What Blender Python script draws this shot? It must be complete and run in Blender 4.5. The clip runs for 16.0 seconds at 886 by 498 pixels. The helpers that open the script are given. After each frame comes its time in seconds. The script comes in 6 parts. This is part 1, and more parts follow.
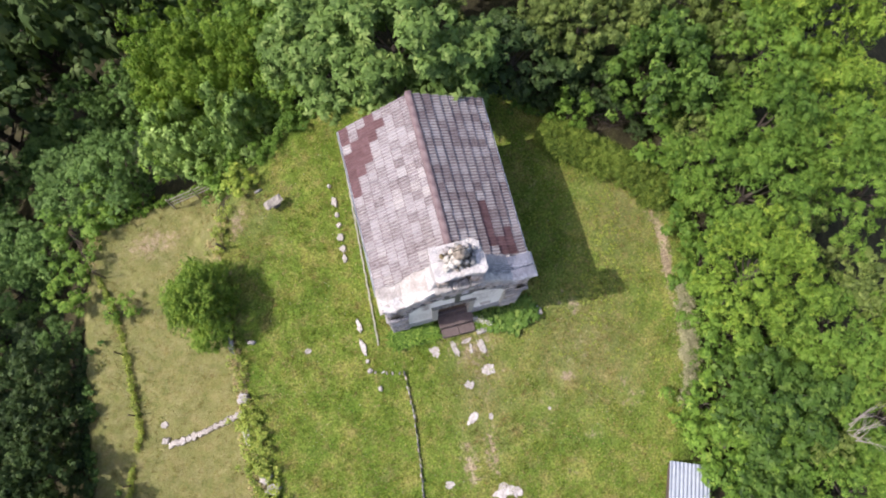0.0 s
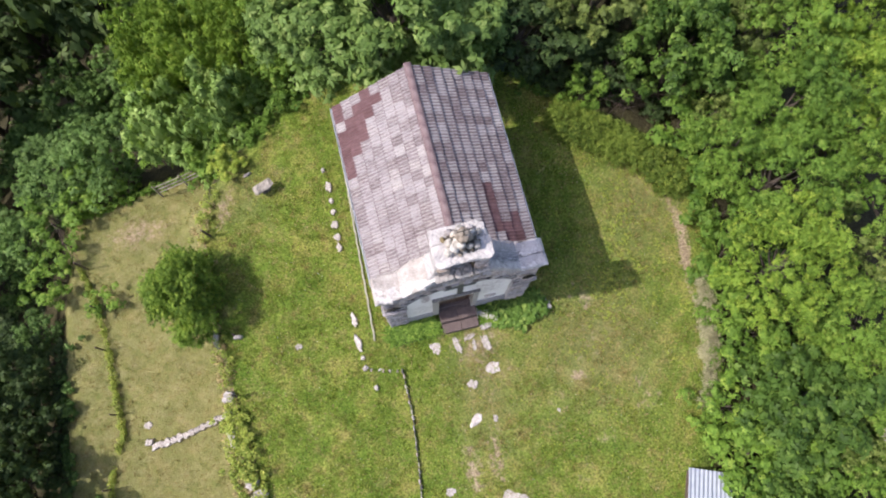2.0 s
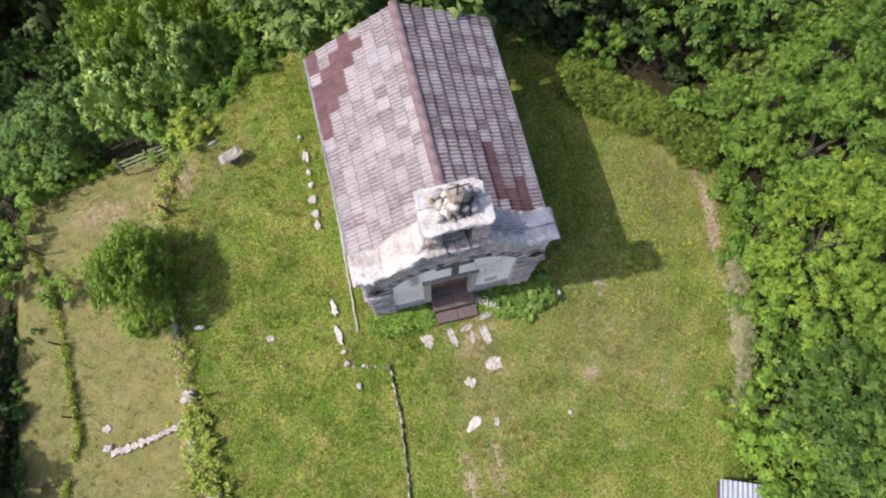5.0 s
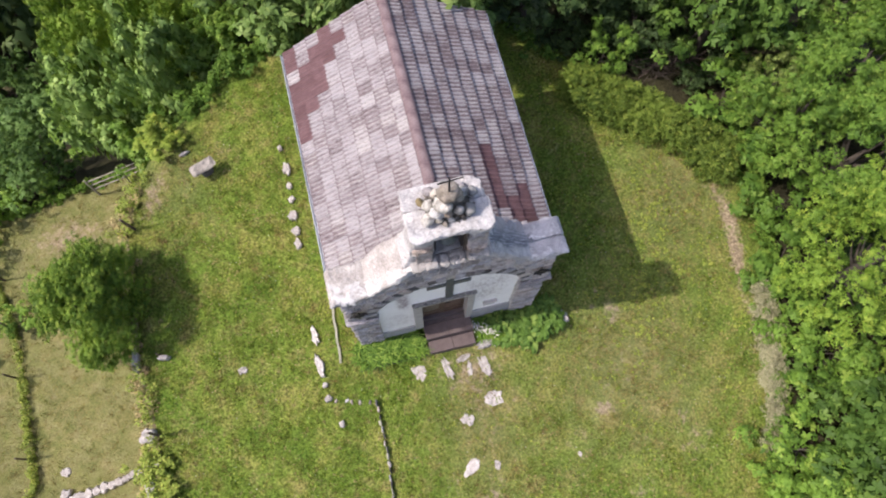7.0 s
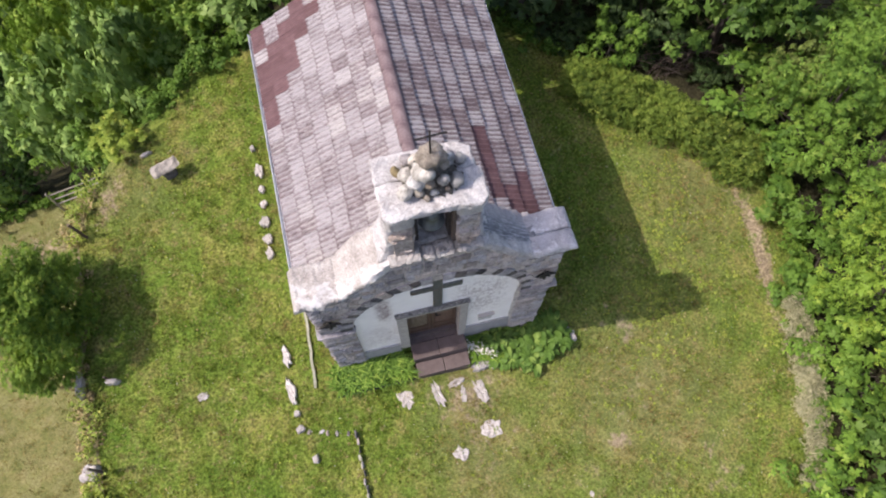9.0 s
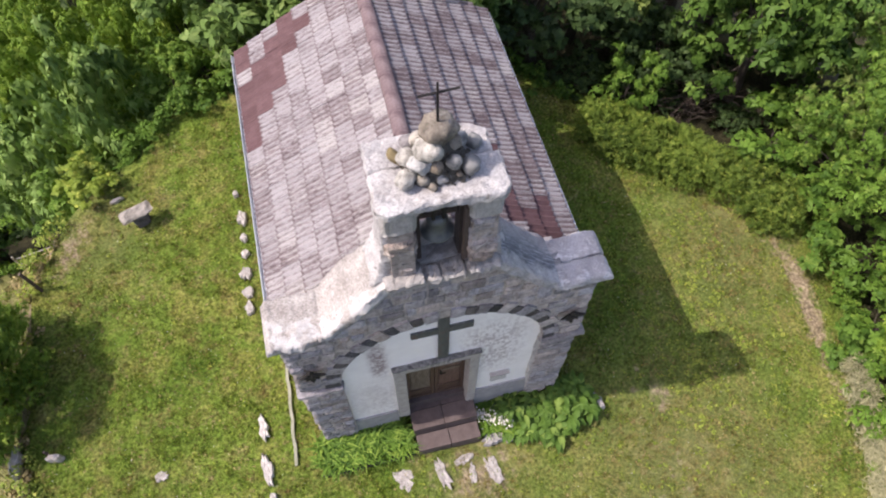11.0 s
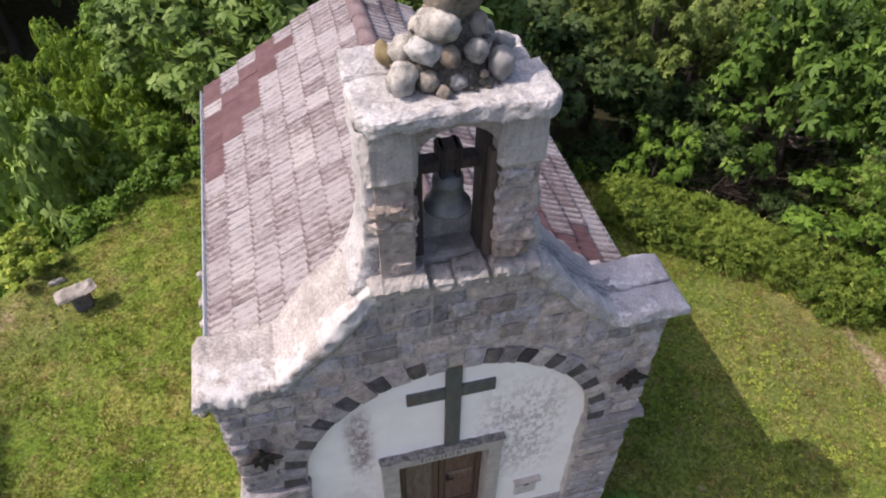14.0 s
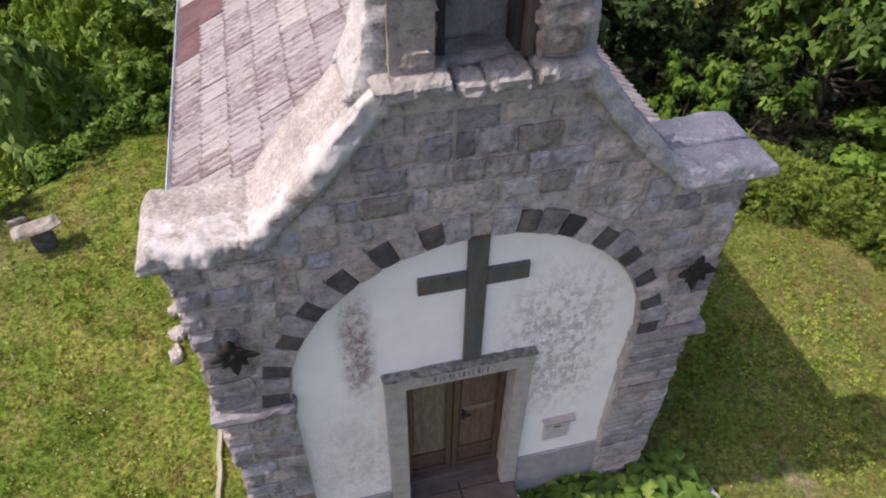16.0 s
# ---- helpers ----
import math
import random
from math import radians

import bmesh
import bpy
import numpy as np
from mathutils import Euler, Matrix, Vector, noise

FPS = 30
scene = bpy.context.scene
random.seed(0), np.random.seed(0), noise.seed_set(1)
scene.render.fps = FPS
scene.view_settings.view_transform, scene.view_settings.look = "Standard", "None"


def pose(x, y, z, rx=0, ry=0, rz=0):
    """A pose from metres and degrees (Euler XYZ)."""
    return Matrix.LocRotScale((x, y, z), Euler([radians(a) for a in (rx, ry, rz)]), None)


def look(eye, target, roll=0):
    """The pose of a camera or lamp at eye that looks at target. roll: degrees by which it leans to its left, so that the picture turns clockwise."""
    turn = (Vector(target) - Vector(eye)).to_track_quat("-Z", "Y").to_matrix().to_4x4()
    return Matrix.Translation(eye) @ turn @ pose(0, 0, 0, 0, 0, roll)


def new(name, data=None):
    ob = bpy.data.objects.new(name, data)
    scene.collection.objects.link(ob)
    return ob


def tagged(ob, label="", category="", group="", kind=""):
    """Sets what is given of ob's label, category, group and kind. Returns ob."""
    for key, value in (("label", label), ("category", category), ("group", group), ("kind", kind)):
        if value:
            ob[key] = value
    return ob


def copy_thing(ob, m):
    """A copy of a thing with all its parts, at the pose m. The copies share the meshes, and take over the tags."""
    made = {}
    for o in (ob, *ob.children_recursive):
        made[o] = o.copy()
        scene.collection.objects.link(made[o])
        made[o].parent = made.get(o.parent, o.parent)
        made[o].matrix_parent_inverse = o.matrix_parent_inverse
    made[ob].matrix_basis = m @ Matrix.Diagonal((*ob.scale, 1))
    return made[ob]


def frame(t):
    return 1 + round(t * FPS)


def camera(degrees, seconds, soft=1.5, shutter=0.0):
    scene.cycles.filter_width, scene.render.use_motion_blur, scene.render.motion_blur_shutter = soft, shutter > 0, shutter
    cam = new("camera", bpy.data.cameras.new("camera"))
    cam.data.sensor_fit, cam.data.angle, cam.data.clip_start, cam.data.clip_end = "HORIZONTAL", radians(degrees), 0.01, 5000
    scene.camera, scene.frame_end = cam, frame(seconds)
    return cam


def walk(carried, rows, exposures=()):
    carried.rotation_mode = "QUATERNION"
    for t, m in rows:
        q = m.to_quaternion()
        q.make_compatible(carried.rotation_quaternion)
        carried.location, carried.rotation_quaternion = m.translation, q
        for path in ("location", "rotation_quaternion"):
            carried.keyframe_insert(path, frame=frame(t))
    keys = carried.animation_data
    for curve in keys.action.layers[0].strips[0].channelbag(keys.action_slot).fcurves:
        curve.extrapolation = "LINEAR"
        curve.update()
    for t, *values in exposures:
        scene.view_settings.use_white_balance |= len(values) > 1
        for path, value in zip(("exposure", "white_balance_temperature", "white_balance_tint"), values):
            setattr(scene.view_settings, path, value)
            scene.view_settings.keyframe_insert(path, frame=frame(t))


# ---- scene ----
cam = camera(65.1, 16.0, soft=2.0)
PATH = [
    (0, (-1.666, -3.636, 25.46), (-1.519, -3.155, 23.524), 2.7),
    (0.5, (-1.676, -3.603, 25.096), (-1.529, -3.122, 23.16), 2.9),
    (1, (-1.651, -3.622, 24.682), (-1.507, -3.138, 22.746), 2.5),
    (1.5, (-1.637, -3.667, 24.164), (-1.495, -3.177, 22.23), 2.1),
    (2, (-1.602, -3.657, 23.62), (-1.462, -3.167, 21.686), 2.0),
    (2.5, (-1.56, -3.692, 23.068), (-1.421, -3.199, 21.134), 1.8),
    (3, (-1.503, -3.725, 22.543), (-1.365, -3.232, 20.61), 1.8),
    (3.5, (-1.455, -3.735, 22.028), (-1.318, -3.243, 20.094), 1.6),
    (4, (-1.428, -3.718, 21.522), (-1.291, -3.229, 19.587), 1.7),
    (6.5, (-1.182, -3.584, 18.908), (-1.029, -3.025, 16.994), 1.5),
    (7, (-1.14, -3.584, 18.377), (-0.977, -2.986, 16.476), 1.4),
    (7.5, (-1.112, -3.578, 17.852), (-0.937, -2.93, 15.969), 1.2),
    (8, (-1.03, -3.632, 17.299), (-0.853, -2.962, 15.423), 0.9),
    (8.5, (-0.954, -3.717, 16.721), (-0.776, -3.045, 14.845), 1.0),
    (9, (-0.906, -3.764, 16.09), (-0.717, -3.049, 14.232), 0.9),
    (11.5, (-1.06, -3.889, 13.279), (-0.793, -2.865, 11.582), 0.7),
    (12, (-1.068, -3.872, 12.745), (-0.784, -2.781, 11.093), 0.7),
    (12.5, (-1.077, -3.819, 12.199), (-0.766, -2.629, 10.622), 0.7),
    (13, (-1.072, -3.795, 11.652), (-0.75, -2.56, 10.113), 0.8),
    (13.5, (-1.077, -3.775, 11.134), (-0.729, -2.433, 9.692), 0.7),
    (14, (-1.104, -3.762, 10.623), (-0.753, -2.411, 9.19), 0.7),
    (14.5, (-1.145, -3.749, 10.111), (-0.796, -2.399, 8.677), 0.8),
    (15, (-1.203, -3.715, 9.599), (-0.844, -2.336, 8.196), 0.9),
    (15.5, (-1.252, -3.716, 9.058), (-0.884, -2.318, 7.677), 0.9),
    (16, (-1.248, -3.698, 8.557), (-0.885, -2.304, 7.17), 0.9),
]
walk(cam, [(t, look(eye, target, roll)) for t, eye, target, roll in PATH],
     [(0.0, 0.87, 6680, 15.5), (4.0, 0.84, 6700, 15.5), (9.0, 0.79, 6800, 16.5), (12.0, 0.78, 6900, 18), (16.0, 0.7, 7060, 20)])

# ---- daylight ----
SUN_WAY = Vector((5.85, -0.44, -7.96)).normalized()
world = bpy.data.worlds.new("sky")
world.use_nodes = True
scene.world = world
wt = world.node_tree
sky = wt.nodes.new("ShaderNodeTexSky")
sky.sky_type, sky.sun_disc = "NISHITA", False
sky.sun_elevation, sky.sun_rotation = math.asin(-SUN_WAY.z), math.atan2(-SUN_WAY.x, -SUN_WAY.y)
sky.altitude, sky.air_density, sky.dust_density = 600, 0.95, 4.5
wt.links.new(sky.outputs[0], wt.nodes["Background"].inputs[0])
wt.nodes["Background"].inputs[1].default_value = 0.15
sun = new("sun", bpy.data.lights.new("sun", "SUN"))
sun.data.energy, sun.data.angle, sun.data.color = 2.75, radians(0.5), (1.0, 0.96, 0.9)
sun.matrix_world = look((0, 0, 40), Vector((0, 0, 40)) + SUN_WAY)


# ---- materials ----
class Nodes:
    """A small writer of node trees."""

    def __init__(self, name):
        self.mat = bpy.data.materials.new(name)
        self.mat.use_nodes = True
        self.tree = self.mat.node_tree
        self.bsdf = self.tree.nodes["Principled BSDF"]
        self.out = self.tree.nodes["Material Output"]
        self.co = self.add("ShaderNodeTexCoord").outputs["Object"]
        self.geo = self.add("ShaderNodeNewGeometry")

    def add(self, kind):
        return self.tree.nodes.new(kind)

    def link(self, a, b):
        self.tree.links.new(a, b)

    def put(self, socket, v):
        if isinstance(v, bpy.types.NodeSocket):
            self.link(v, socket)
        elif isinstance(v, (tuple, list)):
            socket.default_value = (*v, 1.0) if len(v) == 3 and socket.type == "RGBA" else v
        else:
            socket.default_value = v

    def noise(self, scale, detail=4.0, rough=0.55, co=None, stretch=None):
        n = self.add("ShaderNodeTexNoise")
        co = co or self.co
        if stretch:
            m = self.add("ShaderNodeMapping")
            self.link(co, m.inputs[0])
            m.inputs["Scale"].default_value = stretch
            co = m.outputs[0]
        self.link(co, n.inputs["Vector"])
        n.inputs["Scale"].default_value, n.inputs["Detail"].default_value, n.inputs["Roughness"].default_value = scale, detail, rough
        return n.outputs["Fac"]

    def ramp(self, fac, *stops):
        n = self.add("ShaderNodeValToRGB")
        self.link(fac, n.inputs[0])
        els = n.color_ramp.elements
        while len(els) < len(stops):
            els.new(0.5)
        for e, (p, c) in zip(els, stops):
            e.position = p
            e.color = (c, c, c, 1) if isinstance(c, (int, float)) else (*c, 1)
        return n.outputs[0]

    def mix(self, fac, a, b, kind="MIX"):
        n = self.add("ShaderNodeMix")
        n.data_type, n.blend_type = "RGBA", kind
        self.put(n.inputs[0], fac)
        self.put(n.inputs[6], a)
        self.put(n.inputs[7], b)
        return n.outputs[2]

    def math(self, op, a, b=0.0):
        n = self.add("ShaderNodeMath")
        n.operation = op
        self.put(n.inputs[0], a)
        self.put(n.inputs[1], b)
        return n.outputs[0]

    def attr(self, name):
        n = self.add("ShaderNodeAttribute")
        n.attribute_name = name
        return n.outputs["Fac"]

    def rand(self):
        return self.add("ShaderNodeObjectInfo").outputs["Random"]

    def island(self):
        return self.geo.outputs["Random Per Island"]

    def world_co(self):
        return self.geo.outputs["Position"]

    def bump(self, height, strength=0.4, distance=0.01):
        n = self.add("ShaderNodeBump")
        self.put(n.inputs["Height"], height)
        n.inputs["Strength"].default_value, n.inputs["Distance"].default_value = strength, distance
        self.link(n.outputs[0], self.bsdf.inputs["Normal"])
        return n.outputs[0]

    def done(self, color, rough=0.8, metal=0.0, spec=0.4):
        self.put(self.bsdf.inputs["Base Color"], color)
        self.put(self.bsdf.inputs["Roughness"], rough)
        self.put(self.bsdf.inputs["Metallic"], metal)
        self.bsdf.inputs["Specular IOR Level"].default_value = spec
        return self.mat


def make_masonry(name, tones, pale=0.25):
    m = Nodes(name)
    w = m.world_co()
    a = m.ramp(m.noise(9, 6, 0.65, w), (0.3, tones[0]), (0.5, tones[1]), (0.72, tones[2]))
    r = m.rand()
    a = m.mix(m.math("MULTIPLY", r, 0.75), a, m.ramp(r, (0.0, tones[0]), (0.35, tones[3]), (0.7, tones[1]), (1.0, tones[2])))
    lichen = m.ramp(m.noise(3.2, 7, 0.7, w), (0.56, 0.0), (0.68, 1.0))
    a = m.mix(m.math("MULTIPLY", lichen, pale), a, (0.5, 0.48, 0.45))
    dark = m.ramp(m.noise(26, 5, 0.7, w), (0.32, 1.0), (0.45, 0.0))
    a = m.mix(m.math("MULTIPLY", dark, 0.45), a, (0.05, 0.045, 0.045))
    blotch = m.ramp(m.noise(6.5, 8, 0.75, w), (0.3, 0.55), (0.5, 1.0), (0.72, 1.35))
    a = m.mix(1.0, a, blotch, "MULTIPLY")
    r2 = m.math("FRACT", m.math("MULTIPLY", r, 17.3))
    a = m.mix(1.0, a, m.ramp(r2, (0.0, 0.6), (0.3, 0.88), (0.7, 1.06), (1.0, 1.22)), "MULTIPLY")
    r3 = m.math("FRACT", m.math("MULTIPLY", r, 41.7))
    a = m.mix(0.55, a, m.mix(1.0, a, m.ramp(r3, (0.0, (0.86, 0.93, 1.08)), (0.5, (1.0, 1.0, 1.0)), (1.0, (1.15, 1.0, 0.86))), "MULTIPLY"))
    m.bump(m.noise(24, 10, 0.75, w), 0.9, 0.03)
    return m.done(a, 0.92, spec=0.2)


STONE = make_masonry("grey_limestone", ((0.264, 0.239, 0.242), (0.382, 0.349, 0.349), (0.536, 0.497, 0.49), (0.399, 0.342, 0.325)))
STONE_DARK = make_masonry("dark_slate_stone", ((0.066, 0.062, 0.066), (0.105, 0.099, 0.103), (0.17, 0.16, 0.16), (0.09, 0.084, 0.086)), 0.1)
PIER = make_masonry("pale_rough_stone", ((0.268, 0.238, 0.226), (0.403, 0.36, 0.342), (0.561, 0.506, 0.482), (0.415, 0.354, 0.317)), 0.4)
MORTAR = make_masonry("rough_mortar", ((0.3, 0.278, 0.275), (0.42, 0.388, 0.382), (0.54, 0.502, 0.49), (0.38, 0.347, 0.33)), 0.15)


def make_cement(name, low, mid, high, scale=2.6, grit=0.3):
    """Weathered cement: broad cloudy patches, some grit, few pits."""
    m = Nodes(name)
    w = m.world_co()
    a = m.ramp(m.noise(scale, 8, 0.62, w), (0.32, low), (0.5, mid), (0.66, high))
    grain = m.ramp(m.noise(38, 6, 0.75, w), (0.35, 1 - grit), (0.65, 1 + 0.6 * grit))
    a = m.mix(1.0, a, grain, "MULTIPLY")
    pit = m.ramp(m.noise(17, 6, 0.75, w), (0.3, 1.0), (0.38, 0.0))
    a = m.mix(m.math("MULTIPLY", pit, 0.5), a, (0.1, 0.09, 0.085))
    m.bump(m.noise(15, 9, 0.72, w), 0.9, 0.035)
    return m, w, a


def make_coping_pale():
    m, w, a = make_cement("weathered_pale_cement", (0.29, 0.262, 0.246), (0.4, 0.37, 0.354), (0.49, 0.462, 0.446), 3.0, 0.4)
    edge = m.math("ADD", m.attr("across"), m.math("MULTIPLY", m.math("SUBTRACT", m.noise(2.8, 6, 0.65, w), 0.52), 2.6))
    crust = m.ramp(m.noise(9, 6, 0.6, w), (0.3, (0.4, 0.386, 0.39)), (0.6, (0.55, 0.538, 0.542)))
    a = m.mix(m.ramp(edge, (0.04, 1.0), (0.18, 0.0)), a, crust)
    a = m.mix(m.ramp(m.noise(5.5, 7, 0.7, w), (0.57, 0.0), (0.66, 0.5)), a, (0.19, 0.165, 0.155))
    return m.done(a, 0.95, spec=0.15)


def make_coping_banded():
    m, w, a = make_cement("banded_blue_grey_cement", (0.36, 0.335, 0.33), (0.5, 0.475, 0.465), (0.6, 0.575, 0.56), 5.0, 0.3)
    edge = m.math("ADD", m.attr("across"), m.math("MULTIPLY", m.math("SUBTRACT", m.noise(4, 6, 0.65, w), 0.5), 0.5))
    # dark blue streaked band along the middle, purple-grey towards the back
    band = m.ramp(edge, (0.16, 0.0), (0.3, 0.85), (0.6, 0.7), (0.85, 0.1))
    streak = m.noise(3.2, 7, 0.72, w, stretch=(1.2, 9, 1.2))
    dark = m.ramp(streak, (0.36, (0.06, 0.065, 0.08)), (0.5, (0.16, 0.168, 0.188)), (0.64, (0.46, 0.46, 0.475)))
    a = m.mix(band, a, dark)
    a = m.mix(m.ramp(edge, (0.62, 0.0), (0.95, 0.6)), a, (0.27, 0.235, 0.25))
    return m.done(a, 0.9, spec=0.25)


def make_coping_slab():
    m, w, a = make_cement("lavender_grey_cement", (0.35, 0.334, 0.345), (0.48, 0.46, 0.474), (0.57, 0.55, 0.562), 2.2, 0.22)
    edge = m.math("SUBTRACT", m.noise(11, 5, 0.7, w), m.math("MULTIPLY", m.attr("across"), 0.16))
    a = m.mix(m.ramp(edge, (0.5, 0.0), (0.55, 0.8)), a, (0.68, 0.67, 0.68))
    return m.done(a, 0.9, spec=0.2)


def make_cap():
    m, w, a = make_cement("pale_cement_slab", (0.36, 0.343, 0.346), (0.5, 0.482, 0.487), (0.6, 0.586, 0.59), 2.4, 0.35)
    a = m.mix(m.ramp(m.noise(3.3, 8, 0.72, w), (0.54, 0.0), (0.66, 0.75)), a, (0.3, 0.275, 0.265))
    a = m.mix(m.ramp(m.noise(9, 8, 0.78, w), (0.34, 0.85), (0.43, 0.0)), a, (0.11, 0.098, 0.09))
    return m.done(a, 0.95, spec=0.15)


def make_coat(name, low, mid, high):
    m, w, a = make_cement(name, low, mid, high, 2.5, 0.2)
    drip = m.ramp(m.noise(2.6, 6, 0.65, w, stretch=(4, 4, 0.5)), (0.52, 0.0), (0.68, 0.5))
    return m.done(m.mix(drip, a, (0.22, 0.2, 0.19)), 0.92, spec=0.2)


COPING, COPING_DARK, COPING_SLAB, SLAB = make_coping_pale(), make_coping_banded(), make_coping_slab(), make_cap()


def make_plaster():
    m = Nodes("flaking_white_lime_plaster")
    w = m.world_co()
    a = m.ramp(m.noise(2.5, 6, 0.6, w), (0.3, (0.87, 0.82, 0.81)), (0.65, (0.945, 0.9, 0.89)))
    worn = m.math("MULTIPLY", m.attr("worn"), m.ramp(m.noise(13, 9, 0.72, w, stretch=(1.3, 1, 0.8)), (0.46, 0.0), (0.56, 1.0)))
    a = m.mix(worn, a, m.ramp(m.noise(40, 4, 0.6, w), (0.35, (0.19, 0.11, 0.112)), (0.65, (0.44, 0.345, 0.345))))
    soft = m.math("MULTIPLY", m.attr("damp"), m.ramp(m.noise(7, 5, 0.6, w), (0.35, 0.35), (0.65, 1.0)))
    a = m.mix(m.math("MULTIPLY", soft, 0.9), a, (0.3, 0.22, 0.222))
    m.bump(m.math("SUBTRACT", m.noise(12, 6, 0.6, w), m.math("MULTIPLY", worn, 0.5)), 0.4, 0.015)
    return m.done(a, 0.9, spec=0.2)


PLASTER = make_plaster()
RENDER_COAT = make_coat("smooth_grey_render_coat", (0.36, 0.338, 0.328), (0.485, 0.46, 0.448), (0.58, 0.56, 0.548))
LEDGE = make_coat("weathered_ledge_mortar", (0.25, 0.232, 0.224), (0.35, 0.33, 0.32), (0.44, 0.42, 0.41))


def make_plain(name, c0, c1, scale=8, rough=0.8, metal=0.0, bump=0.3, dist=0.01, stretch=None, spec=0.4, rand=0.0):
    m = Nodes(name)
    a = m.ramp(m.noise(scale, 7, 0.65, stretch=stretch), (0.3, c0), (0.7, c1))
    if rand:
        a = m.mix(m.math("MULTIPLY", m.rand(), rand), a, tuple(v * 0.45 for v in c0))
    m.bump(m.noise(scale * 4, 6, 0.65, stretch=stretch), bump, dist)
    return m.done(a, rough, metal, spec)


PLINTH = make_plain("grey_plinth_render", (0.25, 0.24, 0.25), (0.38, 0.36, 0.37), 6)
FRAME = make_plain("pale_dressed_stone", (0.3, 0.272, 0.258), (0.46, 0.425, 0.4), 7, 0.85)
LINTEL = make_plain("black_weathered_stone", (0.03, 0.03, 0.03), (0.27, 0.26, 0.25), 18, 0.9)
WOOD = make_plain("brown_oiled_wood", (0.065, 0.036, 0.025), (0.13, 0.078, 0.055), 5, 0.55, stretch=(12, 12, 1))
WOOD_TAN = make_plain("faded_tan_wood", (0.095, 0.066, 0.047), (0.25, 0.19, 0.142), 5, 0.7, stretch=(9, 9, 1.2))
WOOD_RED = make_plain("faded_reddish_wood", (0.07, 0.04, 0.03), (0.19, 0.112, 0.086), 5, 0.6, stretch=(9, 9, 1.2))
WOOD_GREY = make_plain("weathered_brown_wood", (0.06, 0.045, 0.038), (0.14, 0.1, 0.085), 5, 0.85, stretch=(10, 10, 1))
WOOD_DARK = make_plain("dark_weathered_oak", (0.022, 0.017, 0.016), (0.07, 0.05, 0.045), 5, 0.85, stretch=(10, 10, 1))
EARTH = make_plain("dry_earth_and_straw", (0.2, 0.16, 0.09), (0.36, 0.3, 0.18), 4, 0.95, bump=0.9, dist=0.04)
WHITE_PETAL = make_plain("white_clover_flower", (0.5, 0.48, 0.4), (0.7, 0.68, 0.62), 3, 0.8)
RUST_WOOD = make_plain("rust_stained_wood", (0.06, 0.045, 0.04), (0.2, 0.115, 0.08), 9, 0.85)
IRON = make_plain("dark_rusty_iron", (0.01, 0.0095, 0.01), (0.03, 0.024, 0.022), 20, 0.8, 0.0)
BRONZE = make_plain("grey_patinated_bronze", (0.1, 0.11, 0.116), (0.21, 0.22, 0.22), 9, 0.55, 0.45)
ZINC = make_plain("pale_zinc_sheet", (0.5, 0.52, 0.56), (0.66, 0.68, 0.72), 5, 0.45, 0.5, 0.05)
FLOOR_STONE = make_plain("brown_porphyry_slab", (0.085, 0.06, 0.058), (0.15, 0.115, 0.11), 6, 0.75, rand=0.3)
PATH_STONE = make_plain("pale_pinkish_stone", (0.29, 0.26, 0.245), (0.66, 0.62, 0.6), 9, 0.9, bump=0.8, dist=0.02, rand=0.4)
ROUND_STONE = make_masonry("rounded_cream_boulder", ((0.2, 0.186, 0.165), (0.4, 0.378, 0.34), (0.58, 0.552, 0.505), (0.37, 0.345, 0.305)), 0.8)
SMOOTH_STONE = make_plain("smooth_grey_boulder", (0.16, 0.158, 0.155), (0.3, 0.295, 0.285), 5, 0.85)
BROWN_STONE = make_masonry("brown_boulder", ((0.12, 0.104, 0.088), (0.255, 0.222, 0.186), (0.4, 0.36, 0.31), (0.2, 0.172, 0.14)), 0.6)
BENCH_STONE = make_plain("weathered_grey_brown_stone", (0.15, 0.135, 0.12), (0.36, 0.33, 0.3), 8, 0.92, bump=0.8, dist=0.02)
BOX_STONE = make_plain("whitewashed_stone", (0.38, 0.35, 0.345), (0.6, 0.565, 0.555), 9, 0.9)
GRIT = make_plain("dark_gritty_mortar", (0.03, 0.026, 0.022), (0.2, 0.18, 0.155), 34, 0.95, bump=1.0, dist=0.02)
OCHRE_STONE = make_plain("ochre_boulder", (0.13, 0.1, 0.05), (0.27, 0.215, 0.115), 7, 0.85)
BARK = make_plain("grey_brown_bark", (0.035, 0.028, 0.023), (0.095, 0.078, 0.064), 9, 0.95, bump=0.8, dist=0.02, stretch=(3, 3, 0.6))
DEADWOOD = make_plain("bleached_dead_wood", (0.2, 0.178, 0.155), (0.38, 0.345, 0.31), 9, 0.9, stretch=(3, 3, 0.6))
SHEET = make_plain("pale_blue_corrugated_sheet", (0.21, 0.24, 0.29), (0.3, 0.335, 0.385), 3, 0.6, 0.1, 0.1)
RUST_SHEET = make_plain("rusty_red_sheet", (0.12, 0.045, 0.035), (0.22, 0.09, 0.07), 6, 0.8)
WALL_RENDER = make_plain("grey_rubble_render", (0.26, 0.24, 0.22), (0.42, 0.4, 0.37), 5, 0.92, bump=0.8, dist=0.03)
KERB = make_plain("mossy_concrete_kerb", (0.2, 0.2, 0.14), (0.36, 0.35, 0.29), 7, 0.9)


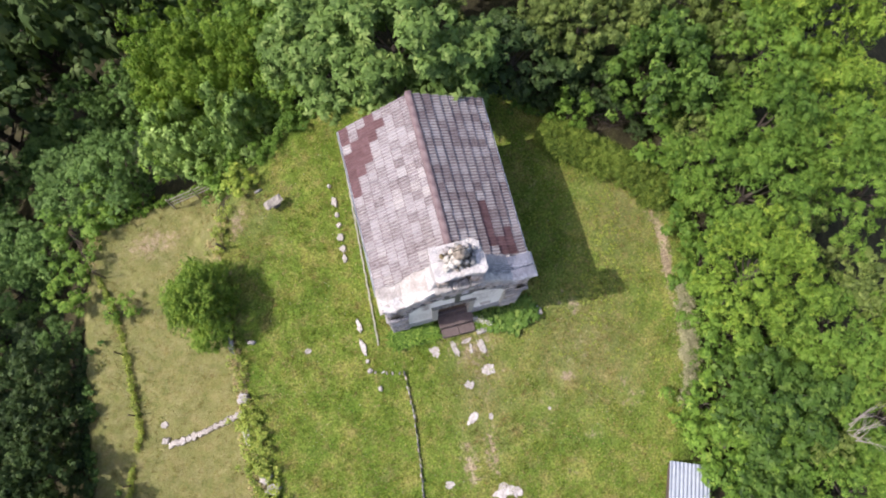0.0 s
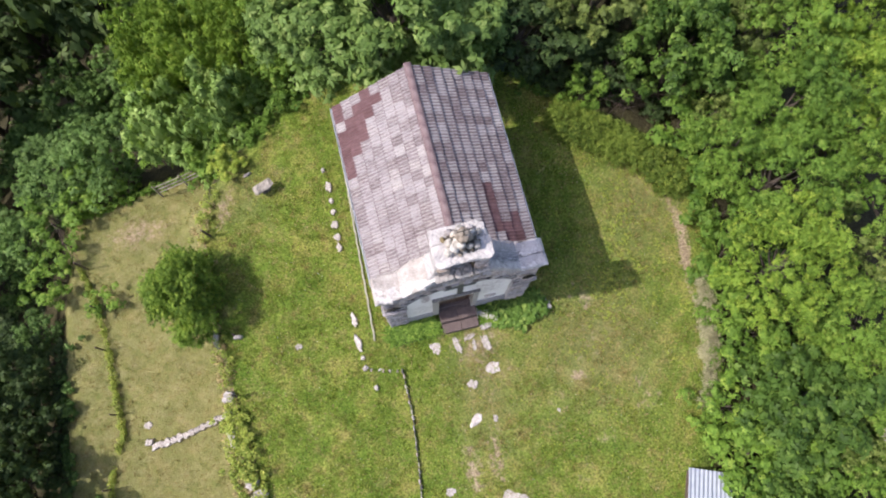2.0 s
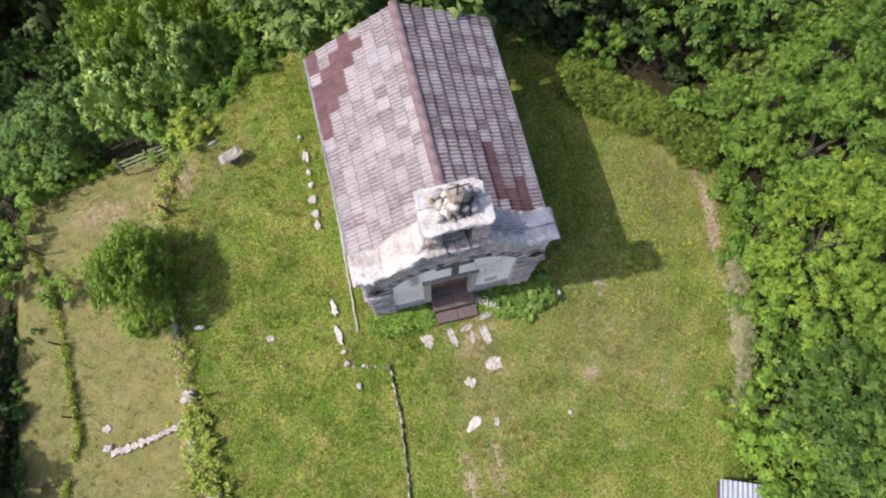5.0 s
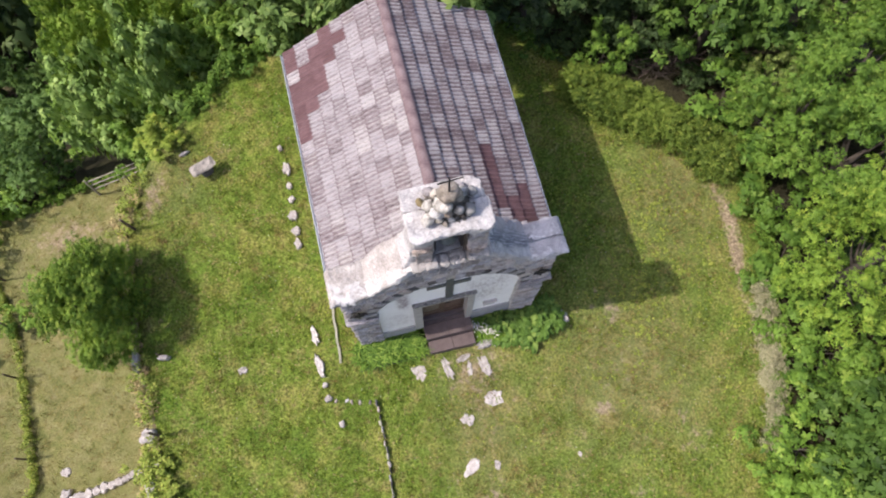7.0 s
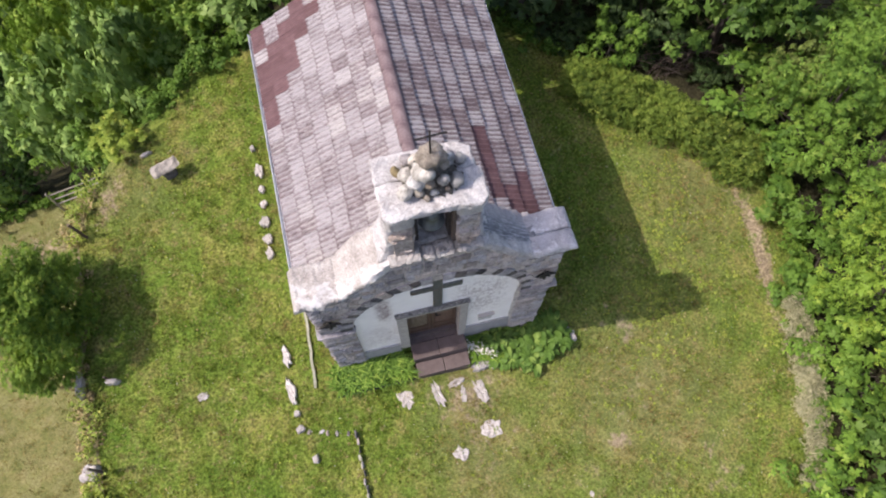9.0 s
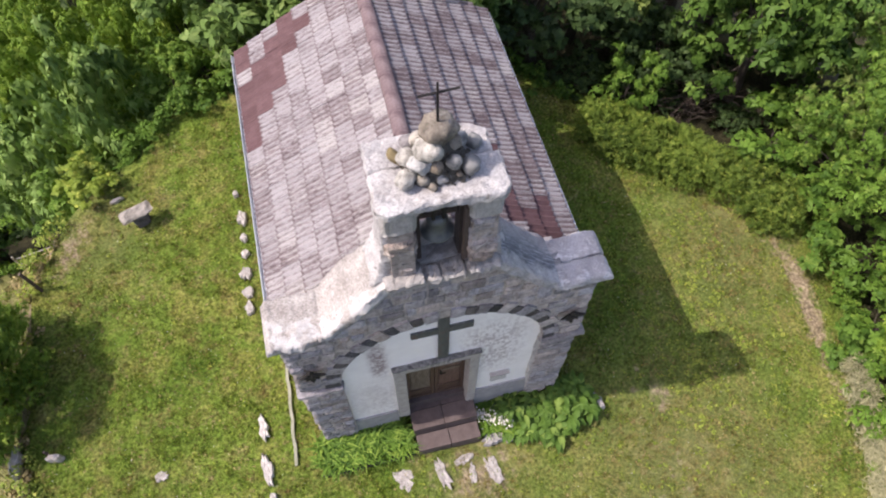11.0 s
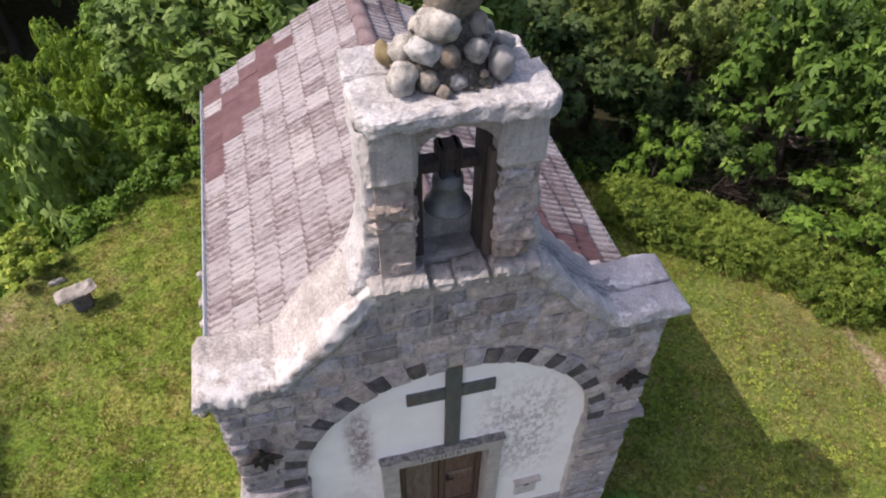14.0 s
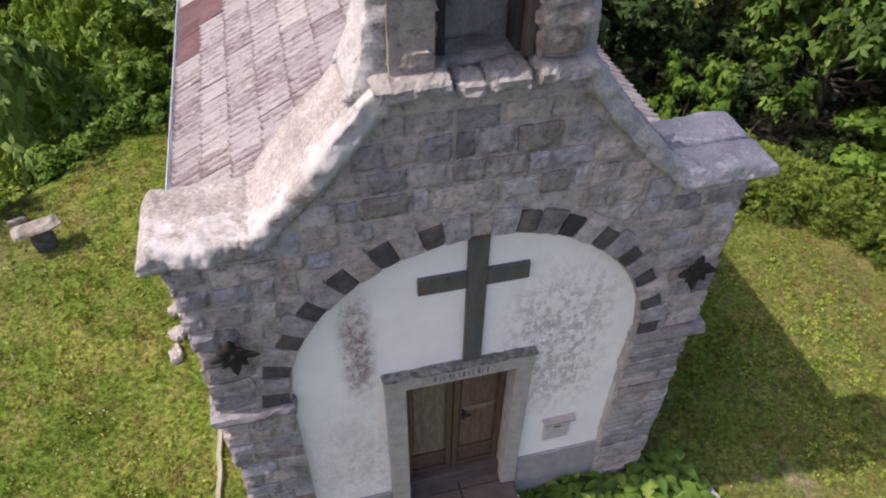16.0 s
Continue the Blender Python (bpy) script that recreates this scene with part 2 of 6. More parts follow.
def make_cross_paint():
    m = Nodes("dark_green_grey_painted_wood")
    w = m.world_co()
    a = m.ramp(m.noise(12, 6, 0.6, w, stretch=(1, 1, 0.3)), (0.3, (0.068, 0.072, 0.07)), (0.7, (0.118, 0.122, 0.118)))
    rust = m.ramp(m.noise(6, 6, 0.65, w), (0.52, 0.0), (0.68, 0.8))
    a = m.mix(rust, a, (0.14, 0.085, 0.065))
    m.bump(m.noise(30, 5, 0.6, w), 0.3, 0.005)
    return m.done(a, 0.75)


CROSS = make_cross_paint()


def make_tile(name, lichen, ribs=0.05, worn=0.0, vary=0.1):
    m = Nodes(name)
    w = m.world_co()
    r = m.rand()
    r2, r3 = m.math("FRACT", m.math("MULTIPLY", r, 13.7)), m.math("FRACT", m.math("MULTIPLY", r, 57.1))
    red = m.ramp(m.noise(5, 6, 0.6, w), (0.3, (0.1, 0.053, 0.058)), (0.7, (0.165, 0.098, 0.104)))
    red = m.mix(m.math("MULTIPLY", r, 0.4), red, (0.06, 0.028, 0.03))
    if lichen:
        red = m.ramp(m.noise(6, 6, 0.65, w), (0.3, (0.09, 0.066, 0.072)), (0.7, (0.18, 0.142, 0.15)))
        tone = m.ramp(r, (0.0, (0.28, 0.26, 0.27)), (0.3, (0.325, 0.306, 0.318)), (0.65, (0.345, 0.325, 0.338)), (1.0, (0.385, 0.365, 0.362)))
        tone = m.mix(m.ramp(m.noise(2.2, 5, 0.6, w), (0.45, 0.0), (0.7, 0.3)), tone, (0.37, 0.342, 0.352))
        off = m.add("ShaderNodeVectorMath")
        off.operation = "ADD"
        m.link(m.co, off.inputs[0])
        shift = m.add("ShaderNodeCombineXYZ")
        m.link(m.math("MULTIPLY", r2, 9.0), shift.inputs[0])
        m.link(m.math("MULTIPLY", r3, 9.0), shift.inputs[1])
        m.link(shift.outputs[0], off.inputs[1])
        streak = m.noise(17, 6, 0.76, off.outputs[0], stretch=(2.6, 0.5, 1))
        fine = m.noise(46, 4, 0.7, off.outputs[0], stretch=(1.4, 0.6, 1))
        cover = m.math("ADD", m.math("MULTIPLY", streak, 0.72), m.math("MULTIPLY", fine, 0.28))
        cover = m.math("ADD", cover, m.math("MULTIPLY", m.math("SUBTRACT", r2, 0.5), vary))
        sep = m.add("ShaderNodeSeparateXYZ")
        m.link(m.co, sep.inputs[0])
        crest = m.math("COSINE", m.math("MULTIPLY", m.math("ADD", sep.outputs[0], 0.149), 63.25))
        cover = m.math("ADD", cover, m.math("MULTIPLY", crest, ribs))
        rim = m.math("MAXIMUM", m.ramp(m.math("ABSOLUTE", sep.outputs[0]), (0.14, 0.0), (0.149, 0.3)), m.ramp(sep.outputs[1], (0.008, 1.0), (0.04, 0.0)))
        rim = m.math("MULTIPLY", rim, m.ramp(m.noise(30, 3, 0.6, w), (0.35, 0.3), (0.6, 1.0)))
        # worn thins the lichen and so darkens the slope facing away from the sun
        cover = m.math("SUBTRACT", cover, m.math("ADD", m.math("MULTIPLY", rim, 0.17), worn))
        red = m.mix(m.ramp(cover, (0.37, 0.0), (0.47, 0.55), (0.56, 1.0)), red, tone)
        m.bump(cover, 0.5, 0.008)
    else:
        m.bump(m.noise(50, 4, 0.6, w), 0.2, 0.004)
    return m.done(red, 0.9 if lichen else 0.75, spec=0.25)


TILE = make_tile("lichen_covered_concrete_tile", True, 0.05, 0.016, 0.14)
# east slope copy of the tile: shade toned into the colour, lichen streakier
TILE_EAST_SHADED = make_tile("streaky_lichen_shade_toned_tile", True, 0.1, 0.065, 0.2)
TILE_RED = make_tile("clean_red_brown_concrete_tile", False)
RIDGE = make_plain("purple_brown_ridge_tile", (0.1, 0.064, 0.07), (0.22, 0.168, 0.176), 7, 0.9, rand=0.18)


def make_leaf(name, dark, light, yellow, through_light=0.24, yellow_part=0.15, vary=0.4):
    m = Nodes(name)
    r = m.island()
    dark, light, yellow = [(c[0] * 1.05 * k, c[1] * k, c[2] * 1.1 * k) for c, k in ((dark, 0.8), (light, 1.08), (yellow, 1.08))]
    a = m.mix(r, dark, light)
    patch = m.noise(0.55, 3, 0.5, m.world_co())
    a = m.mix(m.ramp(patch, (0.42, 0.0), (0.62, 0.75)), a, light)
    a = m.mix(m.math("MULTIPLY", m.math("GREATER_THAN", r, 1 - yellow_part), 0.7), a, yellow)
    a = m.mix(m.math("MULTIPLY", m.rand(), vary), a, dark)
    m.done(a, 0.55, spec=0.17)
    tr = m.add("ShaderNodeBsdfTranslucent")
    m.link(m.mix(1.0, a, (1.0, 1.0, 0.5), "MULTIPLY"), tr.inputs[0])
    mx = m.add("ShaderNodeMixShader")
    mx.inputs[0].default_value = through_light
    m.link(m.bsdf.outputs[0], mx.inputs[1])
    m.link(tr.outputs[0], mx.inputs[2])
    m.link(mx.outputs[0], m.out.inputs[0])
    return m.mat


LEAF_BROAD = make_leaf("broad_green_leaf", (0.066, 0.135, 0.028), (0.18, 0.295, 0.068), (0.28, 0.385, 0.11))
LEAF_ACACIA = make_leaf("feathery_mid_green_leaf", (0.06, 0.14, 0.02), (0.17, 0.305, 0.04), (0.25, 0.36, 0.062), vary=0.65)
LEAF_LARGE = make_leaf("big_glossy_leaf", (0.024, 0.062, 0.011), (0.085, 0.166, 0.027), (0.145, 0.24, 0.043))
LEAF_LIME = make_leaf("yellow_green_leaf", (0.092, 0.185, 0.021), (0.185, 0.305, 0.036), (0.26, 0.35, 0.05), vary=0.5)
LEAF_ROUND = make_leaf("dense_mid_green_leaf", (0.052, 0.118, 0.014), (0.158, 0.268, 0.031), (0.23, 0.315, 0.046), vary=0.3)
# darker than the other leaves, to carry the shade of hollows and undersides
LEAF_SHADE_DARK = make_leaf("shade_darkened_forest_leaf", (0.017, 0.037, 0.012), (0.054, 0.098, 0.026), (0.078, 0.125, 0.034))
LEAF_FAR = make_leaf("far_slope_leaf", (0.04, 0.08, 0.026), (0.115, 0.185, 0.058), (0.15, 0.215, 0.07), vary=0.45)
LEAF_GREY = make_leaf("grey_green_leaf", (0.09, 0.18, 0.04), (0.22, 0.35, 0.085), (0.3, 0.42, 0.12), vary=0.1)
LEAF_BED = make_leaf("glossy_bed_leaf", (0.014, 0.04, 0.008), (0.1, 0.19, 0.03), (0.22, 0.32, 0.065), 0.2, vary=0.05)
LEAF_MID = make_leaf("deep_green_leaf", (0.042, 0.1, 0.022), (0.135, 0.245, 0.055), (0.18, 0.29, 0.075))
LEAF_OLIVE = make_leaf("olive_green_leaf", (0.065, 0.105, 0.024), (0.18, 0.255, 0.057), (0.26, 0.33, 0.088), vary=0.6)
LEAF_HEDGE = make_leaf("hedge_leaf", (0.095, 0.165, 0.02), (0.225, 0.315, 0.042), (0.36, 0.4, 0.07), vary=0.05)
LEAF_CLIPPED = make_leaf("clipped_hedge_leaf", (0.055, 0.105, 0.016), (0.148, 0.225, 0.032), (0.23, 0.29, 0.05), vary=0.05)
LEAF_IVY = make_leaf("yellow_green_ivy_leaf", (0.12, 0.2, 0.034), (0.27, 0.35, 0.058), (0.4, 0.42, 0.09), vary=0.1)

DRY_WEED = make_leaf("grey_tan_dry_weed", (0.22, 0.225, 0.12), (0.36, 0.365, 0.2), (0.42, 0.42, 0.24), 0.2, vary=0.1)
STRAW_LEAF = make_leaf("dry_straw_leaf", (0.2, 0.16, 0.07), (0.36, 0.3, 0.14), (0.42, 0.38, 0.16), 0.2, vary=0.1)


def make_ground():
    m = Nodes("meadow_soil")
    w = m.world_co()
    green = m.ramp(m.noise(1.1, 6, 0.65, w), (0.3, (0.08, 0.146, 0.02)), (0.5, (0.14, 0.2, 0.034)), (0.68, (0.235, 0.235, 0.065)))
    fine = m.mix(m.math("MULTIPLY", m.attr("dry"), 0.9), m.ramp(m.noise(15, 8, 0.75, w), (0.4, 0.45), (0.6, 1.4)), (1.0, 1.0, 1.0))
    straw = m.ramp(m.noise(2.4, 6, 0.65, w), (0.3, (0.15, 0.145, 0.06)), (0.5, (0.22, 0.19, 0.095)), (0.7, (0.29, 0.245, 0.14)))
    spots = m.ramp(m.noise(1.9, 8, 0.72, w), (0.52, 0.0), (0.64, 0.38))
    green = m.mix(spots, green, (0.27, 0.21, 0.1))
    a = m.mix(m.attr("dry"), green, straw)
    soil = m.ramp(m.noise(3, 6, 0.65, w), (0.3, (0.24, 0.185, 0.12)), (0.7, (0.38, 0.305, 0.21)))
    patchy = m.math("ADD", m.attr("bare"), m.math("MULTIPLY", m.math("SUBTRACT", m.noise(4.5, 8, 0.72, w), 0.5), 2.2))
    a = m.mix(m.math("MULTIPLY", m.ramp(patchy, (0.28, 0.0), (0.6, 1.0)), m.ramp(m.attr("bare"), (0.02, 0.0), (0.3, 1.0))), a, soil)
    a = m.mix(m.attr("wood"), a, m.ramp(m.noise(1.5, 6, 0.7, w), (0.3, (0.03, 0.027, 0.018)), (0.7, (0.07, 0.066, 0.032))))
    a = m.mix(1.0, a, fine, "MULTIPLY")
    m.bump(m.noise(16, 8, 0.75, w), 0.9, 0.06)
    return m.done(a, 0.95, spec=0.1)


GROUND = make_ground()


def make_grass():
    m = Nodes("grass_blade")
    w = m.world_co()
    r = m.island()
    a = m.mix(r, (0.064, 0.116, 0.012), (0.176, 0.232, 0.026))
    a = m.mix(m.ramp(m.noise(1.1, 6, 0.65, w), (0.45, 0.0), (0.72, 0.5)), a, (0.24, 0.238, 0.046))
    a = m.mix(m.math("MULTIPLY", m.math("GREATER_THAN", r, 0.88), 0.7), a, (0.3, 0.25, 0.1))
    a = m.mix(m.math("MULTIPLY", m.ramp(m.noise(1.9, 8, 0.72, w), (0.5, 0.0), (0.6, 1.0)), 0.55), a, (0.27, 0.2, 0.085))
    rusty = m.math("ADD", m.noise(2.7, 9, 0.75, w), m.math("MULTIPLY", m.attr("straw"), 0.12))
    a = m.mix(m.ramp(rusty, (0.53, 0.0), (0.6, 0.75)), a, (0.22, 0.14, 0.065))
    a = m.mix(m.math("MULTIPLY", m.attr("straw"), 0.32), a, (0.3, 0.25, 0.095))
    shade = m.ramp(m.noise(15, 8, 0.75, w), (0.4, 0.42), (0.6, 1.44))
    a = m.mix(1.0, a, shade, "MULTIPLY")
    m.done(a, 0.9, spec=0.05)
    tr = m.add("ShaderNodeBsdfTranslucent")
    m.link(a, tr.inputs[0])
    mx = m.add("ShaderNodeMixShader")
    mx.inputs[0].default_value = 0.3
    m.link(m.bsdf.outputs[0], mx.inputs[1])
    m.link(tr.outputs[0], mx.inputs[2])
    m.link(mx.outputs[0], m.out.inputs[0])
    return m.mat


GRASS = make_grass()
PETAL = make_plain("yellow_flower_petal", (0.42, 0.34, 0.03), (0.6, 0.5, 0.07), 3, 0.6)


# ---- builders ----
def mesh_object(name, verts, faces, mat, parent=None, label="", smooth=False, attrs=None):
    me = bpy.data.meshes.new(name)
    me.from_pydata([tuple(v) for v in verts], [], [tuple(f) for f in faces])
    if attrs:
        for k, values in attrs.items():
            me.attributes.new(k, "FLOAT", "POINT").data.foreach_set("value", np.asarray(values, dtype=np.float32))
    me.materials.append(mat)
    if smooth:
        me.shade_smooth()
    ob = new(name, me)
    if parent:
        ob.parent = parent
    if label:
        ob["label"] = label
    return ob


def part(name, bm, mat, parent, label="", smooth=False):
    me = bpy.data.meshes.new(name)
    bm.to_mesh(me)
    bm.free()
    me.materials.append(mat)
    if smooth:
        me.shade_smooth()
    ob = new(name, me)
    ob.parent = parent
    if label:
        ob["label"] = label
    return ob


def fast_mesh(name, co, quads, mat, tri=False):
    """A large mesh straight from arrays."""
    me = bpy.data.meshes.new(name)
    n = 3 if tri else 4
    me.vertices.add(len(co))
    me.vertices.foreach_set("co", np.ascontiguousarray(co, dtype=np.float32).ravel())
    me.loops.add(quads.size)
    me.loops.foreach_set("vertex_index", np.ascontiguousarray(quads, dtype=np.int32).ravel())
    me.polygons.add(len(quads))
    me.polygons.foreach_set("loop_start", np.arange(0, quads.size, n, dtype=np.int32))
    me.update(calc_edges=True)
    me.materials.append(mat)
    return me


def rumple(p, scale, seed):
    q = Vector(p) * scale + Vector((seed * 7.31, seed * 3.17, seed * 5.93))
    return noise.noise(q) + 0.5 * noise.noise(q * 2.3)


def rough_box(size, seed, n=(3, 1, 2), amp=0.02, edge=0.02, scale=5.0, pillow=0.0, fine=0.0):
    """Verts and faces of a hewn block round the origin: edges eased, faces uneven."""
    sx, sy, sz = size
    verts, faces, index = [], [], {}

    def vert(i, j, k):
        key = (i, j, k)
        if key not in index:
            p = [s * (a / m - 0.5) for s, a, m in zip(size, key, n)]
            onface = [a in (0, m) for a, m in zip(key, n)]
            q = list(p)
            if sum(onface) > 1:
                for c in range(3):
                    if onface[c]:
                        q[c] -= math.copysign(min(edge, size[c] * 0.3), p[c]) * (0.5 + 0.5 * random.random())
            for c in range(3):
                if onface[c]:
                    if pillow and sum(onface) == 1:
                        q[c] += math.copysign(pillow, p[c])
                    q[c] += amp * rumple(p, scale, seed + c * 3.3) * (1 if p[c] > 0 else -1)
                    if fine:
                        q[c] += fine * rumple(p, scale * 3.7, seed + c * 1.9) * (1 if p[c] > 0 else -1)
            index[key] = len(verts)
            verts.append(q)
        return index[key]

    for c in range(3):
        a, b = [d for d in range(3) if d != c]
        for side in (0, n[c]):
            for i in range(n[a]):
                for j in range(n[b]):
                    quad = []
                    for u, v in ((i, j), (i + 1, j), (i + 1, j + 1), (i, j + 1)):
                        key = [0, 0, 0]
                        key[a], key[b], key[c] = u, v, side
                        quad.append(vert(*key))
                    flip = (side > 0) == (c == 1)
                    faces.append(quad[::-1] if flip else quad)
    return verts, faces


def block(name, size, at, mat, parent=None, seed=0.0, turn=0.0, label="", smooth=False, **how):
    v, f = rough_box(size, seed, **how)
    ob = mesh_object(name, v, f, mat, parent, label, smooth)
    ob.matrix_local = pose(*at, 0, 0, turn)
    return ob


def box_bm(bm, x0, x1, y0, y1, z0, z1, bevel=0.0):
    m = Matrix.LocRotScale(((x0 + x1) / 2, (y0 + y1) / 2, (z0 + z1) / 2), None, (x1 - x0, y1 - y0, z1 - z0))
    made = bmesh.ops.create_cube(bm, size=1, matrix=m)
    if bevel:
        edges = list({e for v in made["verts"] for e in v.link_edges})
        bmesh.ops.bevel(bm, geom=edges, offset=bevel, segments=2, affect="EDGES", profile=0.6)
    return bm


def box_part(name, x0, x1, y0, y1, z0, z1, mat, parent, label="", bevel=0.008):
    return part(name, box_bm(bmesh.new(), x0, x1, y0, y1, z0, z1, bevel), mat, parent, label)


def tube(path, radii, sides=7, cap=True):
    """Verts and faces of a tapered tube along points."""
    verts, faces = [], []
    pts = [Vector(p) for p in path]
    for i, p in enumerate(pts):
        d = (pts[min(i + 1, len(pts) - 1)] - pts[max(i - 1, 0)]).normalized()
        a = d.orthogonal().normalized()
        if i and (a - last).length > (a + last).length:
            a = -a
        last = a
        b = d.cross(a)
        for k in range(sides):
            t = 2 * math.pi * k / sides
            verts.append(p + radii[i] * (math.cos(t) * a + math.sin(t) * b))
    for i in range(len(pts) - 1):
        for k in range(sides):
            faces.append((i * sides + k, i * sides + (k + 1) % sides, (i + 1) * sides + (k + 1) % sides, (i + 1) * sides + k))
    if cap:
        faces.append(tuple(range(sides))[::-1])
        faces.append(tuple((len(pts) - 1) * sides + k for k in range(sides)))
    return verts, faces


def merge(parts):
    verts, faces = [], []
    for v, f in parts:
        n = len(verts)
        verts += [tuple(p) for p in v]
        faces += [tuple(i + n for i in q) for q in f]
    return verts, faces


def strip_wall(xs, low, high, y0, y1, rows=1):
    """A wall between the curves low(x) and high(x), from y0 (front) to y1."""
    verts, faces = [], []
    n = rows + 1
    for x in xs:
        for y in (y0, y1):
            for r in range(n):
                verts.append((x, y, low(x) + (high(x) - low(x)) * r / rows))
    for i in range(len(xs) - 1):
        a, b = i * 2 * n, (i + 1) * 2 * n
        for r in range(rows):
            faces.append((a + r, b + r, b + r + 1, a + r + 1))
            faces.append((a + n + r, a + n + r + 1, b + n + r + 1, b + n + r))
        faces.append((a, a + n, b + n, b))
        faces.append((a + rows, b + rows, b + n + rows, a + n + rows))
    for base, flip in ((0, False), ((len(xs) - 1) * 2 * n, True)):
        for r in range(rows):
            q = (base + r, base + r + 1, base + n + r + 1, base + n + r)
            faces.append(q[::-1] if flip else q)
    return verts, faces


def thing(name, at=(0, 0, 0), turn=0.0, label="", category="", group="", kind=""):
    ob = tagged(new(name), label, category, group, kind)
    ob.empty_display_size = 0.2
    ob.matrix_world = pose(*at, 0, 0, turn)
    return ob


# ---- the ground ----
LAWN = [(-7.8, -14), (-7.85, -4.4), (-7.75, -1), (-7.9, 1.3), (-7.7, 4.6), (-7.0, 5.9), (-6.2, 6.6), (-5.4, 7.2), (-4.1, 8.6), (-2.2, 9.0), (3.0, 8.6),
        (5.2, 6.6), (6.6, 5.2), (7.9, 4.2), (9.0, 2.6), (9.1, 0.6), (8.4, -1.2), (7.9, -3.4), (7.2, -4.9), (6.6, -6.8), (6.0, -14)]
TERRACE = [(-16.4, -14), (-16.2, -3), (-15.9, -0.5), (-15.8, 2.2), (-15.5, 4.6), (-15.1, 6.5), (-15.1, 8.7), (-12.7, 9.1), (-11.0, 9.4), (-8.6, 9.8), (-6.4, 8.0), (-7, -14)]


def outside(poly, x, y):
    """Distance from the polygon, 0 inside it."""
    best = np.full(np.shape(x), 1e9)
    inside = np.zeros(np.shape(x), dtype=bool)
    for (ax, ay), (bx, by) in zip(poly, poly[1:] + poly[:1]):
        t = np.clip(((x - ax) * (bx - ax) + (y - ay) * (by - ay)) / ((bx - ax) ** 2 + (by - ay) ** 2), 0, 1)
        best = np.minimum(best, np.hypot(x - ax - t * (bx - ax), y - ay - t * (by - ay)))
        if ay != by:
            inside ^= ((ay > y) != (by > y)) & (x < (bx - ax) * (y - ay) / (by - ay) + ax)
    return np.where(inside, 0.0, best)


def smooth(a, b, v):
    t = np.clip((v - a) / (b - a), 0, 1)
    return t * t * (3 - 2 * t)


def height(x, y):
    x, y = np.asarray(x, dtype=float), np.asarray(y, dtype=float)
    yc = np.clip(y, -14, 10)
    lawn = 0.35 + np.where(yc > 0, 0.07, 0.10) * yc - 0.03 * np.clip(x, 0, 10)
    d, q = outside(LAWN, x, y), outside(TERRACE, x, y)
    left = -5.5 - np.clip(q, 0, 55) + 0.75 * np.clip(q - 68, 0, 90)
    ramp = 0.55 + 3.2 * smooth(4.6, 7.5, y)
    left = lawn + (left - lawn) * smooth(0.05, ramp, d)
    right = lawn - 0.30 * d - 0.5 * np.clip(d - 6, 0, 60)
    z = right + (left - right) * smooth(-1.5, -6.5, x)
    z = z + 0.035 * np.sin(1.7 * x + 0.6 * y) * np.sin(1.3 * y - 0.4 * x) + 0.02 * np.sin(4.1 * x) * np.sin(3.7 * y + 1)
    return np.maximum(z, -66)


def ground_z(x, y):
    return float(height(x, y))


def dry_turf(X, Y):
    """How far the turf has dried to straw."""
    lower = smooth(-8.0, -8.6, X) * (outside(TERRACE, X, Y) < 0.6)
    return np.clip(lower * 0.65 + 0.55 * np.exp(-(((X - 4.4) / 2.2) ** 2 + ((Y + 2.2) / 2.2) ** 2)) + 0.5 * np.exp(-(((X - 7.2) / 1.5) ** 2 + ((Y - 2.2) / 2.0) ** 2))
                  + 0.5 * np.exp(-(((X - 0.3) / 1.1) ** 2 + ((Y + 2.5) / 2.6) ** 2)) + 0.4 * np.exp(-(((X + 6.4) / 1.0) ** 2 + ((Y - 5.6) / 1.3) ** 2)), 0, 1)


def bare_soil(X, Y):
    """How far the turf is worn through."""
    return np.clip(0.8 * np.exp(-(((X - 8.45 + 0.35 * (Y - 1.3) ** 2 * (Y > 1.3) + 0.12 * (1.3 - Y) * (Y < 1.3)) / 0.2) ** 2 + ((Y - 1.0) / 1.4) ** 4)) + 0.42 * np.exp(-(((X - 0.4) / 1.1) ** 2 + ((Y + 1.2) / 0.6) ** 2)) + 0.3 * np.exp(-(((X - 0.45) / 0.5) ** 2 + ((Y + 2.6) / 1.2) ** 2)) + 0.5 * np.exp(-(((X - 0.1) / 0.35) ** 2 + ((Y + 5.0) / 1.0) ** 2))
                   + 0.55 * np.exp(-(((X + 0.7) / 0.3) ** 2 + ((Y + 5.2) / 0.9) ** 2)) + 0.4 * np.exp(-(((X - 8.1 - 0.12 * (Y + 1.6)) / 0.3) ** 2 + ((Y + 1.4) / 1.8) ** 2)) + 0.6 * np.exp(-(((X + 6.9 - 0.4 * (Y - 5.4)) / 0.3) ** 2 + ((Y - 5.4) / 0.9) ** 2))
                   + 0.5 * np.exp(-(((X + 12.2) / 1.6) ** 2 + ((Y - 7.6) / 0.8) ** 2)), 0, 1)


